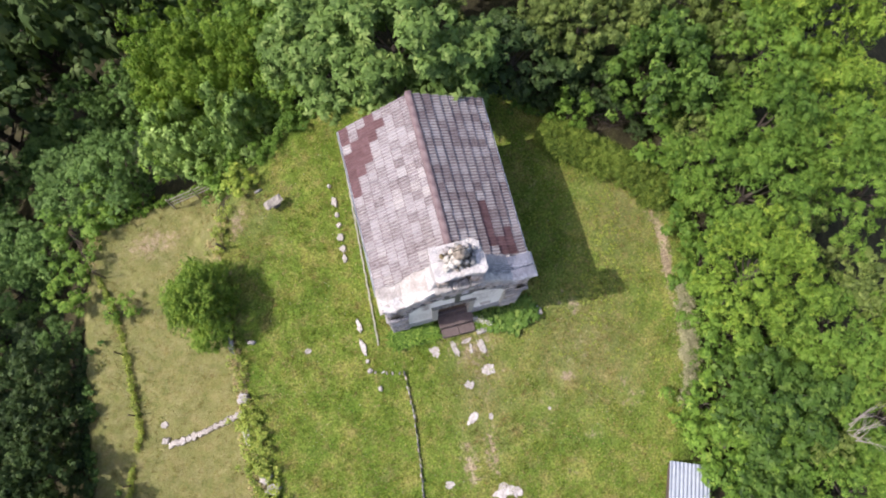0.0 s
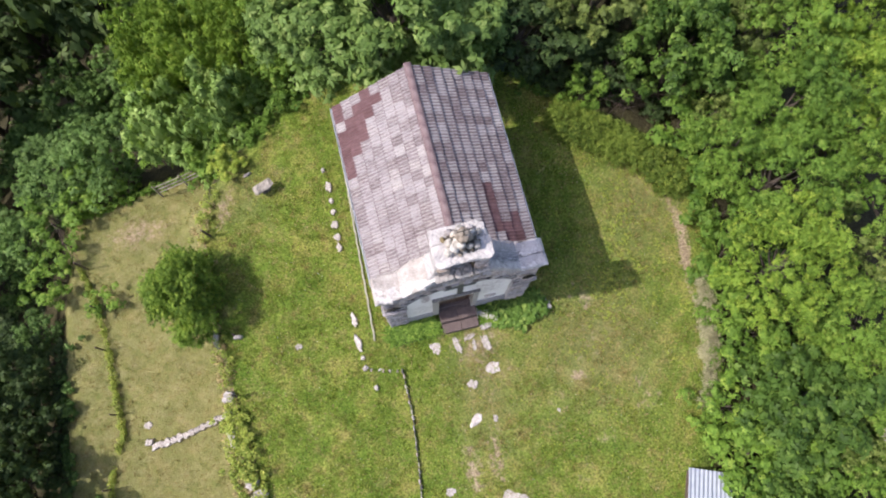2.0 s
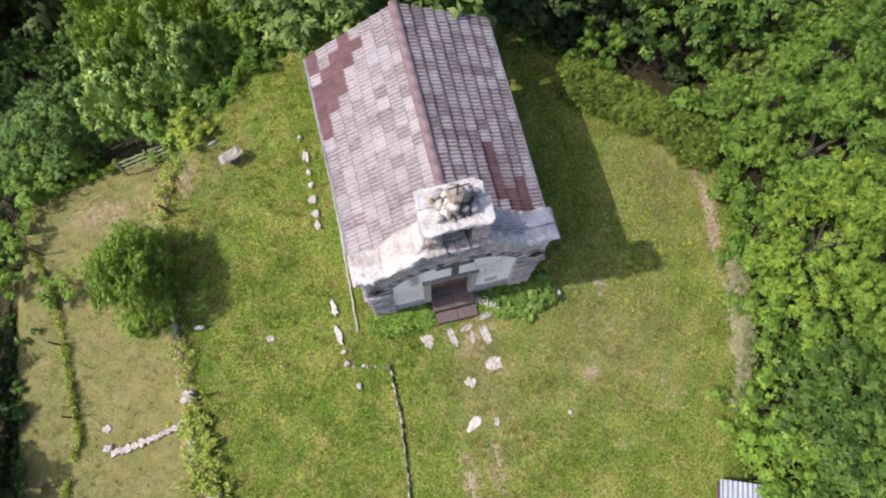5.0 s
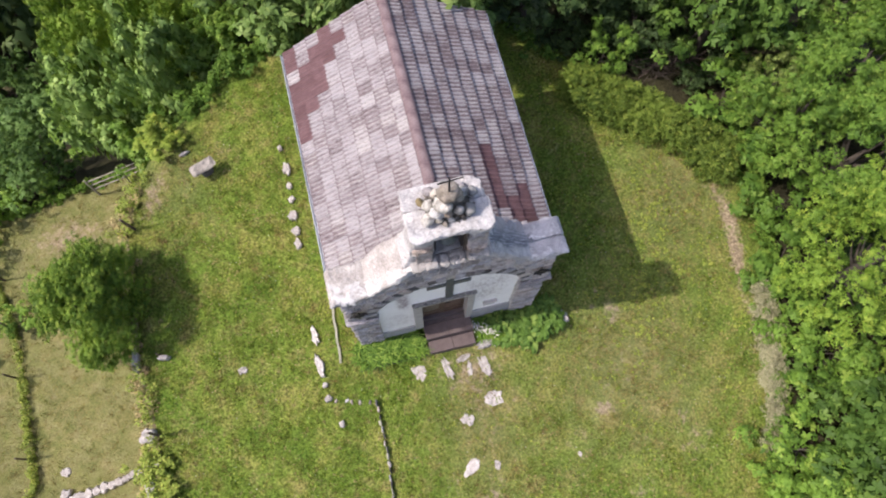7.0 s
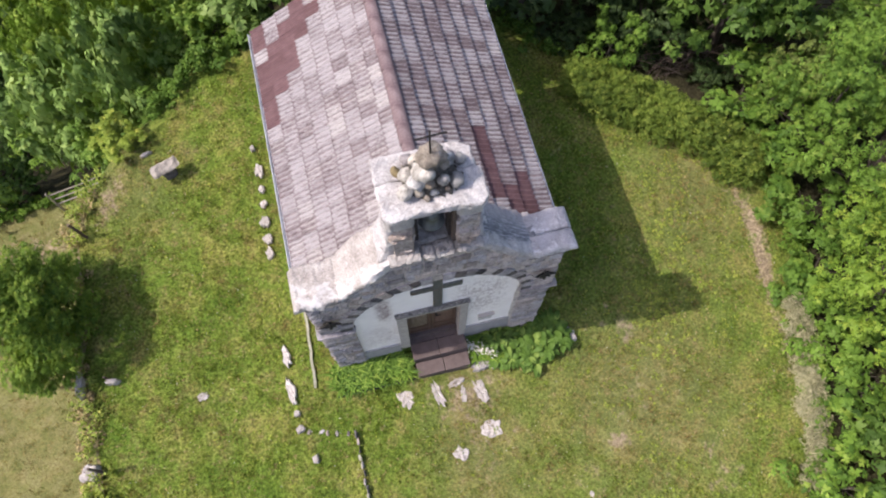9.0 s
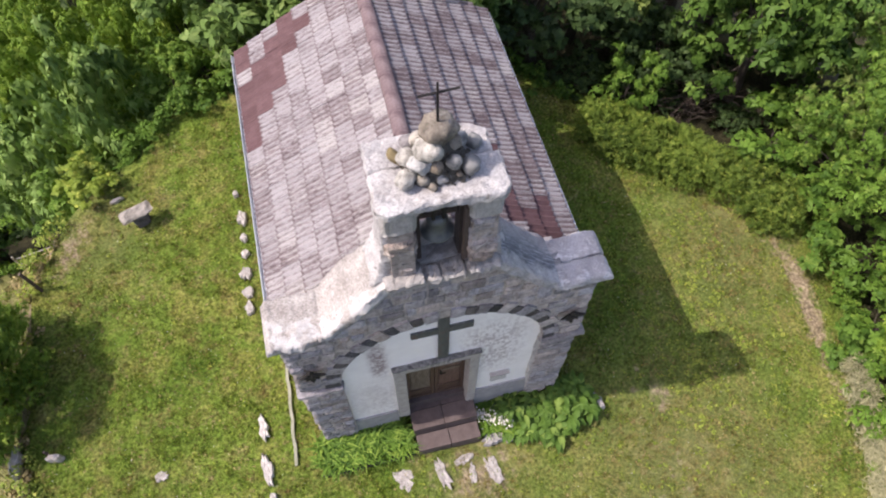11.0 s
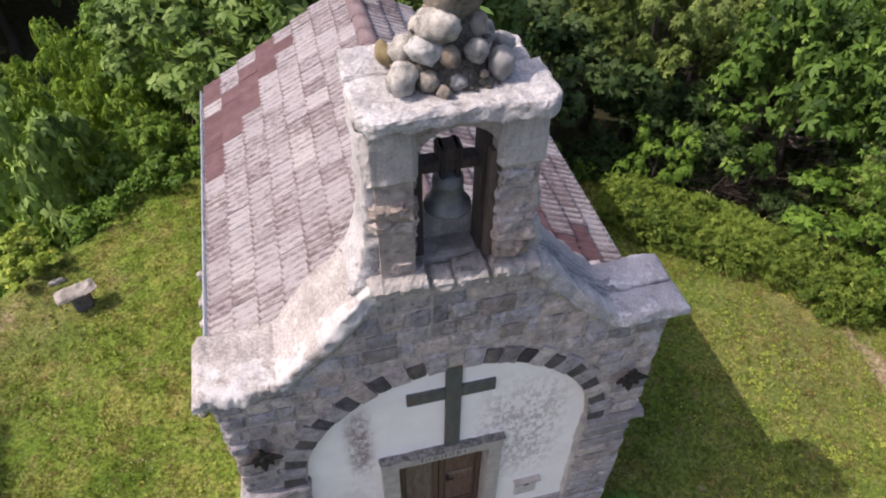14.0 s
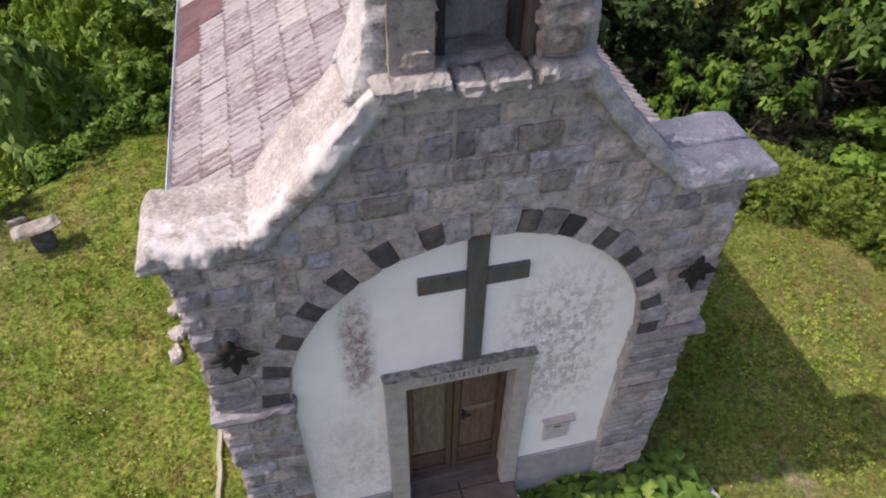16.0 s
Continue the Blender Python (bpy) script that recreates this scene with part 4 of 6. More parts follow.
facade = mesh_object("facade_wall", *merge([
    strip_wall([-HALF + 0.03, -ARCH], lambda x: -0.1, shoulder, -0.02, 0.5, 8),
    strip_wall(list(np.linspace(-ARCH, ARCH, 49)), arch, shoulder, -0.02, 0.5, 3),
    strip_wall([ARCH, HALF - 0.03], lambda x: -0.1, shoulder, -0.02, 0.5, 8)]), MORTAR, chapel, "rough mortar between grey stones")

# white panel in the arch, cut for the door
DOOR0, DOOR1, DOOR_TOP, FLOOR_Z = -0.62, 0.46, 3.16, 0.9

cols = sorted(set(list(np.linspace(-ARCH - 0.01, ARCH + 0.01, 75)) + [DOOR0 - 0.06, DOOR1 + 0.06]))
pieces = []
CUT0, CUT1 = DOOR0 - 0.06, DOOR1 + 0.06
for a, b in ((cols[0], CUT0), (CUT0, CUT1), (CUT1, cols[-1])):
    xs = [c for c in cols if a - 1e-6 <= c <= b + 1e-6]
    low = (lambda x: DOOR_TOP + 0.06) if a == CUT0 else (lambda x: 0.75)
    pieces.append(strip_wall(xs, low, lambda x: arch(x) + 0.03, 0.04, 0.4, 30))
pv, pf = merge(pieces)
worn, damp = [], []
for x, y, z in pv:
    w = 1.0 * math.exp(-((x + 1.02) / 0.125) ** 4 - ((z - 3.8) / 0.6) ** 4) + 0.6 * math.exp(-((x - 0.85) / 0.5) ** 4 - ((z - 3.3) / 1.0) ** 4) + 0.3 * math.exp(-((x + 1.0) / 0.7) ** 2 - ((z - 1.9) / 0.8) ** 2)
    worn.append(min(1.0, w))
    damp.append(min(1.0, 1.0 * math.exp(-((x + 1.02) / 0.13) ** 2 - ((z - 3.88) / 0.62) ** 4) + 0.28 * math.exp(-((x + 1.25) / 0.45) ** 4 - ((z - 2.2) / 0.8) ** 4) + 0.06 * math.exp(-((x - 0.9) / 0.6) ** 2 - ((z - 3.0) / 1.1) ** 2) + 0.15 * math.exp(-((z - 0.9) / 0.5) ** 2)))
mesh_object("plaster_panel", pv, pf, PLASTER, chapel, "flaking white lime plaster", attrs={"worn": worn, "damp": damp})
bm = bmesh.new()
box_bm(bm, -ARCH - 0.01, -0.83, 0.005, 0.3, 0.0, 1.2, 0.01)
part("plinth", bm, PLINTH, chapel, "grey rendered plinth")
bm = bmesh.new()
box_bm(bm, 0.635, ARCH + 0.01, 0.005, 0.3, 0.0, 1.32, 0.01)
part("plinth", bm, PLINTH, chapel, "grey rendered plinth")

block("plaster_lip", (0.07, 0.1, 2.3), (ARCH - 0.01, 0.045, 2.25), RENDER_COAT, chapel, 5.4, n=(3, 4, 40), amp=0.02, edge=0.02, fine=0.008, label="rounded grey lip of worn plaster")

# side and back walls
for side in (-1, 1):
    x0, x1 = sorted((side * 2.2, side * 1.75))
    v, f = strip_wall([x0, x1], lambda x: -0.3, lambda x: 4.3 + (2.2 - abs(x)) * 0.6, 0.5, 6.0, 4)
    mesh_object("side_wall", v, f, WALL_RENDER, chapel, "grey rendered side wall")
v, f = strip_wall([-2.2, 0.0, 2.2], lambda x: -0.1, lambda x: 5.72 - abs(x) * 0.62, 5.6, 6.05, 4)
mesh_object("back_wall", v, f, WALL_RENDER, chapel, "grey rendered gable wall")


def sweep(path, y0, y1, seed, amp=0.03, soft=0.05):
    """A thick uneven slab with rounded top edges along path (x, z of the underside, thickness), from y0 to y1."""
    verts, faces, across = [], [], []
    ring = 0
    for i, (x, z, t) in enumerate(path):
        p, q = path[max(i - 1, 0)], path[min(i + 1, len(path) - 1)]
        d = Vector((q[0] - p[0], q[1] - p[1])).normalized()
        n = Vector((-d.y, d.x)) * (1 if d.x > 0 else -1)
        c = min(soft, t * 0.45)
        arcs = [math.pi / 2 * k / 4 for k in range(5)]
        loop = [(y0 + (y1 - y0) * k / 10, 0.0, 0, -0.4) for k in range(11)]
        loop += [(y1, (t - c) * k / 2, 1, 0) for k in (1,)]
        loop += [(y1 - c + c * math.cos(a), t - c + c * math.sin(a), math.cos(a), math.sin(a)) for a in arcs]
        loop += [(y1 - c + (y0 - y1 + 2 * c) * k / 16, t, 0, 1) for k in range(1, 16)]
        loop += [(y0 + c - c * math.sin(a), t - c + c * math.cos(a), -math.sin(a), math.cos(a)) for a in arcs]
        loop += [(y0, (t - c) * k / 3, -1, 0) for k in (2, 1)]
        ring = len(loop)
        for y, h, ny, nh in loop:
            P = Vector((x + n.x * h, y, z + n.y * h))
            k = 1.1 * rumple(P, 2.6, seed) + 0.7 * rumple(P, 8.0, seed + 2) + 0.35 * rumple(P, 24.0, seed + 5)
            P += Vector((n.x * nh * k * amp * 0.6, ny * k * amp * 1.5, n.y * nh * k * amp * 0.6))
            verts.append(P)
            across.append((y - y0) / (y1 - y0))
    for i in range(len(path) - 1):
        for k in range(ring):
            a, b = i * ring + k, i * ring + (k + 1) % ring
            faces.append((a, a + ring, b + ring, b))
    faces.append(tuple(range(ring)))
    faces.append(tuple((len(path) - 1) * ring + k for k in range(ring))[::-1])
    return verts, faces, across


def coping(name, path, y0, y1, seed, mat, label, amp=0.03, soft=0.05):
    v, f, across = sweep(path, y0, y1, seed, amp, soft)
    return mesh_object(name, v, f, mat, chapel, label, True, {"across": across})


for side, mat, label in ((-1, COPING, "pale weathered cement coping"), (1, COPING_DARK, "grey cement coping with a dark streaked band")):
    path = [(side * a, TOP - 0.02, 0.145 - 0.085 * max(0.0, (a - 2.32) / 0.1) ** 2.5) for a in np.linspace(2.42, 1.6, 56)]
    if side < 0:
        coping("coping_shoulder", path, -0.1, 0.66, 2.0, COPING, label, 0.036, 0.05)
    else:
        coping("coping_shoulder", [(x, z, t + 0.012) for x, z, t in path], -0.1, 0.27, 4.0, COPING_SLAB, "lavender-grey cement coping spotted with white lichen", 0.034, 0.09)
        coping("coping_shoulder", path, 0.275, 0.66, 5.5, COPING_SLAB, "lavender-grey cement coping", 0.024, 0.025)
    path = [(side * a, shoulder(side * a) - 0.06, 0.13 + 0.04 * t) for t, a in ((t, 1.76 - 1.1 * t) for t in np.linspace(0, 1, 52))]
    path = [(x, max(z, TOP - 0.01), t) for x, z, t in path]
    coping("raking_coping", path, -0.08, 0.74, 8.0 + side, mat, label, 0.034, 0.035 if side < 0 else 0.05)

# impost bands
for x0, x1 in ((-2.35, -1.6), (1.6, 2.38)):
    v, f = rough_box((x1 - x0, 0.4, 0.15), x0, (8, 4, 2), 0.025, 0.025)
    ob = mesh_object("impost", v, f, STONE, chapel, "worn grey stone impost band")
    ob.location = ((x0 + x1) / 2, 0.09, 3.29)

# door frame and door
box_part("jamb", -0.82, DOOR0, -0.02, 0.3, FLOOR_Z - 0.02, DOOR_TOP, FRAME, chapel, "pale stone door jamb")
box_part("jamb", DOOR1, 0.625, -0.02, 0.3, FLOOR_Z - 0.02, DOOR_TOP, FRAME, chapel, "pale stone door jamb")
lintel = box_part("lintel", -0.825, 0.63, -0.03, 0.3, DOOR_TOP, 3.34, FRAME, chapel, "grey stone lintel with worn lettering")
block("drip_ledge", (1.48, 0.13, 0.045), (-0.098, 0.01, 3.363), LINTEL, lintel, 6.1, n=(40, 6, 2), amp=0.012, edge=0.008, fine=0.01, label="ledge blackened by weather")
for k in range(12):
    x = -0.36 + k * 0.046 + 0.008 * (k % 2)
    part("letter_stroke", box_bm(bmesh.new(), x, x + 0.014 + 0.01 * (k % 3 == 0), -0.034, -0.028, 3.21, 3.285 - 0.02 * (k % 3 == 1)), LINTEL, lintel)
SILL_Z, MIDX = 1.12, -0.1
box_part("threshold", DOOR0, DOOR1, 0.12, 0.3, FLOOR_Z - 0.05, SILL_Z, FLOOR_STONE, chapel, "worn dark stone threshold")
door = part("door", box_bm(bmesh.new(), DOOR0, DOOR1, 0.24, 0.29, SILL_Z, DOOR_TOP), WOOD_GREY, chapel, "brown double-leaf wooden door, closed")
for a, b, tone in ((DOOR0 + 0.01, MIDX - 0.006, WOOD_TAN), (MIDX + 0.006, DOOR1 - 0.01, WOOD_RED)):
    bm = bmesh.new()
    for x0, x1 in ((a, a + 0.06), (b - 0.06, b)):
        box_bm(bm, x0, x1, 0.2, 0.25, SILL_Z + 0.01, DOOR_TOP - 0.01, 0.006)
    for z0, z1 in ((SILL_Z + 0.01, SILL_Z + 0.09), (1.44, 1.52), (DOOR_TOP - 0.09, DOOR_TOP - 0.01)):
        box_bm(bm, a + 0.06, b - 0.06, 0.202, 0.248, z0, z1, 0.006)
    part("door_leaf", bm, WOOD, door, "oiled brown wooden leaf frame")
    for z0, z1, wood in ((SILL_Z + 0.09, 1.44, WOOD), (1.52, DOOR_TOP - 0.09, tone)):
        bm = bmesh.new()
        box_bm(bm, a + 0.06, b - 0.06, 0.228, 0.245, z0, z1)
        box_bm(bm, a + 0.085, b - 0.085, 0.214, 0.23, z0 + 0.025, z1 - 0.025, 0.012)
        part("door_panel", bm, wood, door, "raised weathered wooden panel")
box_part("door_bar", MIDX + 0.12, DOOR1 - 0.1, 0.196, 0.216, 2.25, 2.33, WOOD_TAN, door, "faded wooden cross bar")
bm = bmesh.new()
box_bm(bm, MIDX + 0.1, MIDX + 0.14, 0.19, 0.216, 2.1, 2.27, 0.006)
box_bm(bm, MIDX + 0.1, MIDX + 0.2, 0.165, 0.185, 2.17, 2.195, 0.008)
box_bm(bm, MIDX + 0.11, MIDX + 0.13, 0.18, 0.2, 2.172, 2.193)
part("door_handle", bm, IRON, door, "dark iron handle")

# painted cross on the wall
bm = bmesh.new()
box_bm(bm, -0.075, 0.095, 0.0, 0.1, 3.39, 4.93, 0.006)
wall_cross = part("wall_cross", bm, CROSS, chapel, "dark green-grey wooden cross on the plaster")
bm = bmesh.new()
box_bm(bm, -0.485, -0.078, 0.004, 0.1, 4.378, 4.562, 0.006)
part("cross_arm", bm, CROSS, wall_cross)
bm = bmesh.new()
box_bm(bm, 0.098, 0.462, 0.004, 0.1, 4.378, 4.562, 0.006)
part("cross_arm", bm, CROSS, wall_cross)

block("cross_top", (0.168, 0.11, 0.36), (0.01, 0.045, 5.113), RUST_WOOD, wall_cross, 2.7, n=(4, 3, 8), amp=0.012, edge=0.01, label="rust-brown weathered head of the cross")

# iron wall ties shaped like flowers
for x in (-1.985, 1.985):
    bm = bmesh.new()
    bmesh.ops.create_uvsphere(bm, u_segments=8, v_segments=6, radius=0.05, matrix=Matrix.Translation((x, -0.115, 4.21)))
    tie = part("wall_tie", bm, IRON, chapel, "black iron flower-shaped wall tie", True)
    for k, long in enumerate((0.11, 0.075, 0.115, 0.075, 0.1, 0.07, 0.115, 0.075)):
        turn = Matrix.Translation((x, -0.09, 4.21)) @ Euler((0, -k * math.pi / 4, 0)).to_matrix().to_4x4()
        bm = bmesh.new()
        for q in bmesh.ops.create_uvsphere(bm, u_segments=8, v_segments=8, radius=1.0)["verts"]:
            p = q.co.copy()
            point = 1 - 0.75 * max(0.0, p.x) ** 2
            q.co = turn @ Vector((long * (0.95 + p.x), -0.02 + 0.028 * p.y - 0.035 * (0.5 + 0.5 * p.x) ** 2, 0.046 * p.z * point))
        part("petal", bm, IRON, tie, "", True)

# small alms box
bm = bmesh.new()
box_bm(bm, 0.9, 1.2, 0.005, 0.12, 1.62, 1.98, 0.02)
alms = part("alms_box", bm, BOX_STONE, chapel, "pale stone wall box")
part("hood", box_bm(bmesh.new(), 0.87, 1.23, -0.04, 0.12, 1.98, 2.025, 0.01), FRAME, alms)
part("slot", box_bm(bmesh.new(), 1.01, 1.09, -0.001, 0.02, 1.86, 1.88), IRON, alms)

# porch floor and steps
for k, (x0, x1) in enumerate(((-0.62, -0.03), (-0.02, 0.6))):
    for y0, y1 in ((-0.34, 0.02), (0.03, 0.26)):
        box_part("floor_slab", x0 if y1 < 0.05 else max(x0, DOOR0), x1 if y1 < 0.05 else min(x1, DOOR1), y0, y1, 0.2, FLOOR_Z + 0.002 * k, FLOOR_STONE, chapel, "dark brown stone slab", 0.006)
for x0, x1 in ((-0.6, 0.02), (0.03, 0.6)):
    box_part("step", x0, x1, -0.66, -0.35, -0.1, 0.6, FLOOR_STONE, chapel, "dark brown stone step", 0.01)

# ---- belfry ----
belfry = part("belfry", box_bm(bmesh.new(), -0.72, 0.7, -0.06, 0.62, 6.14, 6.3, 0.02), MORTAR, chapel, "small stone bell gable")
random.seed(21)
for k, (x0, x1, drop, back) in enumerate(((-0.75, -0.24, 0.0, 0.0), (-0.225, -0.03, 0.035, 0.04), (-0.02, 0.27, 0.012, 0.0), (0.278, 0.72, 0.0, 0.01))):
    block("base_stone", (x1 - x0, 0.3 - back, 0.13), ((x0 + x1) / 2, 0.03 - back / 2, 6.325 - drop), LEDGE, belfry, k * 2.0, n=(max(5, int(30 * (x1 - x0))), 6, 4), amp=0.03, edge=0.025, fine=0.018)
block("sill_bed", (1.4, 0.5, 0.12), (-0.015, 0.4, 6.33), LEDGE, belfry, 12.0, n=(26, 10, 3), amp=0.02, edge=0.015, fine=0.012)
for side, flare, mat in ((-1, 0.2, SLAB), (1, 0.14, RENDER_COAT)):
    tall = 1.55 if side < 0 else 0.5
    v, f = rough_box((0.12, 0.58, tall), 7.7 + side, (3, 12, 34 if side < 0 else 12), 0.045, 0.02, 5.0, 0.0, 0.02)
    low = [(tall / 2 - z) / tall for x, y, z in v]
    v = [(side * (0.66 + (abs(x + 0.06) * 0.5 + flare * max(0.0, q) ** 5 if x > 0 else -0.05)), 0.345 + y, 6.24 + tall / 2 + z) for (x, y, z), q in zip(v, low)]
    mesh_object("mortar_fillet", v, f if side > 0 else [q[::-1] for q in f], mat, belfry, "thick pale mortar smeared along the belfry", True)
for x0, x1 in ((-0.66, -0.33), (0.3, 0.65)):
    part("pier_core", box_bm(bmesh.new(), x0 + 0.025, x1 - 0.02, 0.02, 0.56, 6.36, 7.86), PIER, belfry)
    z = 6.4
    k = 0
    while z < 7.82:
        h = min(random.uniform(0.11, 0.2), 7.86 - z)
        out = random.uniform(-0.01, 0.035)
        a, b = (x0 - out, x1) if x0 < 0 else (x0, x1 + out)
        if z > 7.25:
            block("render_coat", (x1 - x0 + (0.07 if x0 < 0 else 0.035), 0.63, 7.875 - z), ((x0 + x1) / 2 + (-0.015 if x0 < 0 else 0.0), 0.3, (z + 7.875) / 2), RENDER_COAT, belfry, z, n=(8, 12, 10), amp=0.016, edge=0.03, fine=0.006, label="smooth grey render over the pier")
            break
        out = random.uniform(-0.045, 0.05)
        a, b = (x0 - out, x1) if x0 < 0 else (x0, x1 + out)
        if h > 0.05:
            block("pier_stone", (b - a, 0.6 + random.uniform(-0.08, 0.07), h - 0.02), ((a + b) / 2, 0.3, z + h / 2), PIER, belfry, z * 3 + x0, n=(9, 12, 5), amp=0.038, edge=0.03, fine=0.022)
        z += h
v, f = strip_wall(list(np.linspace(-0.345, 0.315, 21)), lambda x: 7.46 + 0.33 * math.sqrt(max(0.0, 1 - ((x + 0.015) / 0.335) ** 2)), lambda x: 7.88, 0.02, 0.58, 2)
mesh_object("bell_arch", v, f, PIER, belfry, "mortared arch over the bell")
for y0, y1, wide, seed in ((-0.17, 0.4, 1.43, 4.0), (0.408, 0.81, 1.36, 9.0)):
    v, f = rough_box((wide, y1 - y0, 0.15), seed, (52, 22, 5), 0.02, 0.014, 3.0, 0.0, 0.015)
    pts = []
    for x, y, z in v:
        u = 2 * x / wide
        front = y < (y0 - y1) / 2 + 0.1 and y0 < 0
        if front:
            y += 0.045 * (1 - u * u) + 0.09 * max(0.0, abs(u) - 0.86) / 0.14
        if y0 > 0 and y > 0.1:
            y -= 0.12 * max(0.0, u - 0.75) / 0.25
        if z < 0:
            z += 0.035 * max(0.0, -u) + 0.03 * rumple((x, y, 0), 6.0, seed)
        pts.append((x, y, z))
    slab = mesh_object("cap_slab", pts, f, SLAB, belfry, "pale cement cap slab with ragged edges")
    slab.location = (-0.03 - (1.43 - wide) / 2, (y0 + y1) / 2, 7.96 + (0.012 if y0 > 0 else 0))
block("back_sill", (0.56, 0.26, 0.28), (-0.02, 0.48, 6.52), LEDGE, belfry, 3.3, n=(8, 4, 4), amp=0.03, edge=0.03, fine=0.02, label="rough mortared sill behind the bell")
box_part("bell_post", -0.31, -0.24, 0.2, 0.36, 6.38, 7.4, WOOD_DARK, belfry, "dark wooden bell frame post")
box_part("bell_post", 0.21, 0.3, 0.16, 0.36, 6.38, 7.62, WOOD_DARK, belfry, "dark wooden bell frame plank")
yoke = part("bell_yoke", box_bm(bmesh.new(), -0.24, 0.21, 0.22, 0.36, 7.24, 7.34, 0.02), WOOD_DARK, belfry, "dark wooden bell yoke")
for x in (-0.08, 0.04):
    part("yoke_strap", box_bm(bmesh.new(), x - 0.02, x + 0.02, 0.2, 0.38, 7.18, 7.46, 0.008), IRON, belfry)
box_part("bell_plank", 0.245, 0.305, 0.06, 0.15, 6.4, 7.5, WOOD_GREY, belfry, "weathered reddish-brown plank")
part("yoke_block", box_bm(bmesh.new(), -0.12, 0.08, 0.21, 0.37, 7.34, 7.46, 0.02), WOOD_DARK, belfry)


def lathe(profile, seg=28):
    verts = [(r * math.cos(2 * math.pi * k / seg), r * math.sin(2 * math.pi * k / seg), z) for r, z in profile for k in range(seg)]
    faces = [(i * seg + k, i * seg + (k + 1) % seg, (i + 1) * seg + (k + 1) % seg, (i + 1) * seg + k) for i in range(len(profile) - 1) for k in range(seg)]
    return verts, faces


bell = mesh_object("bell", *lathe([(0.001, 7.19), (0.07, 7.19), (0.105, 7.175), (0.122, 7.14), (0.124, 7.1), (0.128, 7.095), (0.124, 7.09), (0.127, 7.02), (0.14, 6.95), (0.168, 6.9), (0.194, 6.868), (0.198, 6.85), (0.182, 6.85), (0.15, 6.91), (0.115, 6.99), (0.105, 7.1), (0.001, 7.14)]), BRONZE, belfry, "grey-green bronze bell", True)
bell.location = (-0.02, 0.29, 0)
v, f = tube([(-0.02, 0.29, 7.05), (-0.02, 0.29, 6.83), (-0.02, 0.29, 6.78)], [0.012, 0.014, 0.03], 8)
mesh_object("clapper", v, f, IRON, belfry)


def boulder(size, at, mat, parent, seed, name="boulder"):
    bm = bmesh.new()
    bmesh.ops.create_icosphere(bm, subdivisions=3 if name == "boulder" else 1, radius=1)
    for v in bm.verts:
        p = v.co.copy()
        k = 1 + 0.24 * rumple(p, 1.2, seed) + 0.16 * rumple(p, 2.4, seed + 4) + 0.07 * rumple(p, 5.0, seed + 9)
        v.co = Vector((p.x * size[0], p.y * size[1], p.z * size[2])) * k
    ob = part(name, bm, mat, parent, "", True)
    ob.matrix_local = pose(*at, 18 * math.sin(seed * 5), 18 * math.cos(seed * 3), seed * 77)
    return ob


v, f = lathe([(0.001, 8.56), (0.07, 8.54), (0.15, 8.42), (0.25, 8.24), (0.34, 8.1), (0.38, 8.02)], 22)
v = [(x - 0.02 + 0.03 * rumple((x, y, z), 7.0, 1.0), 0.36 + y * 0.8 + 0.03 * rumple((x, y, z), 7.0, 2.0), z + 0.02 * rumple((x, y, z), 9.0, 3.0)) for x, y, z in v]
mesh_object("mound_core", v, f, GRIT, belfry, "dark gritty mortar between the stones")
random.seed(5)
FRONT_STONES = (
    (0.185, 0.165, 0.17, 0.015, 0.34, 8.6, BROWN_STONE), (0.15, 0.12, 0.11, -0.12, 0.225, 8.45, ROUND_STONE), (0.095, 0.09, 0.095, 0.165, 0.34, 8.37, BROWN_STONE),
    (0.115, 0.1, 0.1, -0.225, 0.175, 8.32, ROUND_STONE), (0.07, 0.07, 0.085, -0.06, 0.135, 8.27, BROWN_STONE), (0.085, 0.085, 0.09, 0.12, 0.155, 8.28, ROUND_STONE),
    (0.105, 0.1, 0.125, -0.385, 0.15, 8.14, ROUND_STONE), (0.075, 0.075, 0.085, -0.203, 0.135, 8.11, ROUND_STONE), (0.07, 0.068, 0.07, -0.014, 0.112, 8.09, ROUND_STONE),
    (0.105, 0.105, 0.13, 0.31, 0.17, 8.15, SMOOTH_STONE), (0.045, 0.045, 0.045, 0.19, 0.11, 8.07, GRIT), (0.05, 0.045, 0.05, -0.12, 0.06, 8.06, BROWN_STONE))
BACK_STONES = (
    (0.07, 0.08, 0.1, -0.43, 0.47, 8.14, OCHRE_STONE), (0.09, 0.09, 0.1, -0.325, 0.35, 8.24, ROUND_STONE), (0.1, 0.09, 0.08, 0.42, 0.48, 8.13, SMOOTH_STONE), (0.1, 0.1, 0.1, 0.25, 0.46, 8.24, ROUND_STONE),
    (0.1, 0.1, 0.1, -0.16, 0.5, 8.3, ROUND_STONE), (0.09, 0.09, 0.09, 0.06, 0.55, 8.28, BROWN_STONE), (0.1, 0.09, 0.09, -0.25, 0.62, 8.12, STONE), (0.1, 0.09, 0.09, 0.02, 0.66, 8.12, ROUND_STONE), (0.09, 0.08, 0.08, 0.24, 0.62, 8.12, STONE))
for k, (sx, sy, sz, x, y, z, mat) in enumerate(FRONT_STONES + BACK_STONES):
    boulder((sx * random.uniform(0.85, 1.12), sy * random.uniform(0.85, 1.1), sz * random.uniform(0.8, 1.05)), (x, y, z), mat, belfry, k * 1.37 + 0.3)
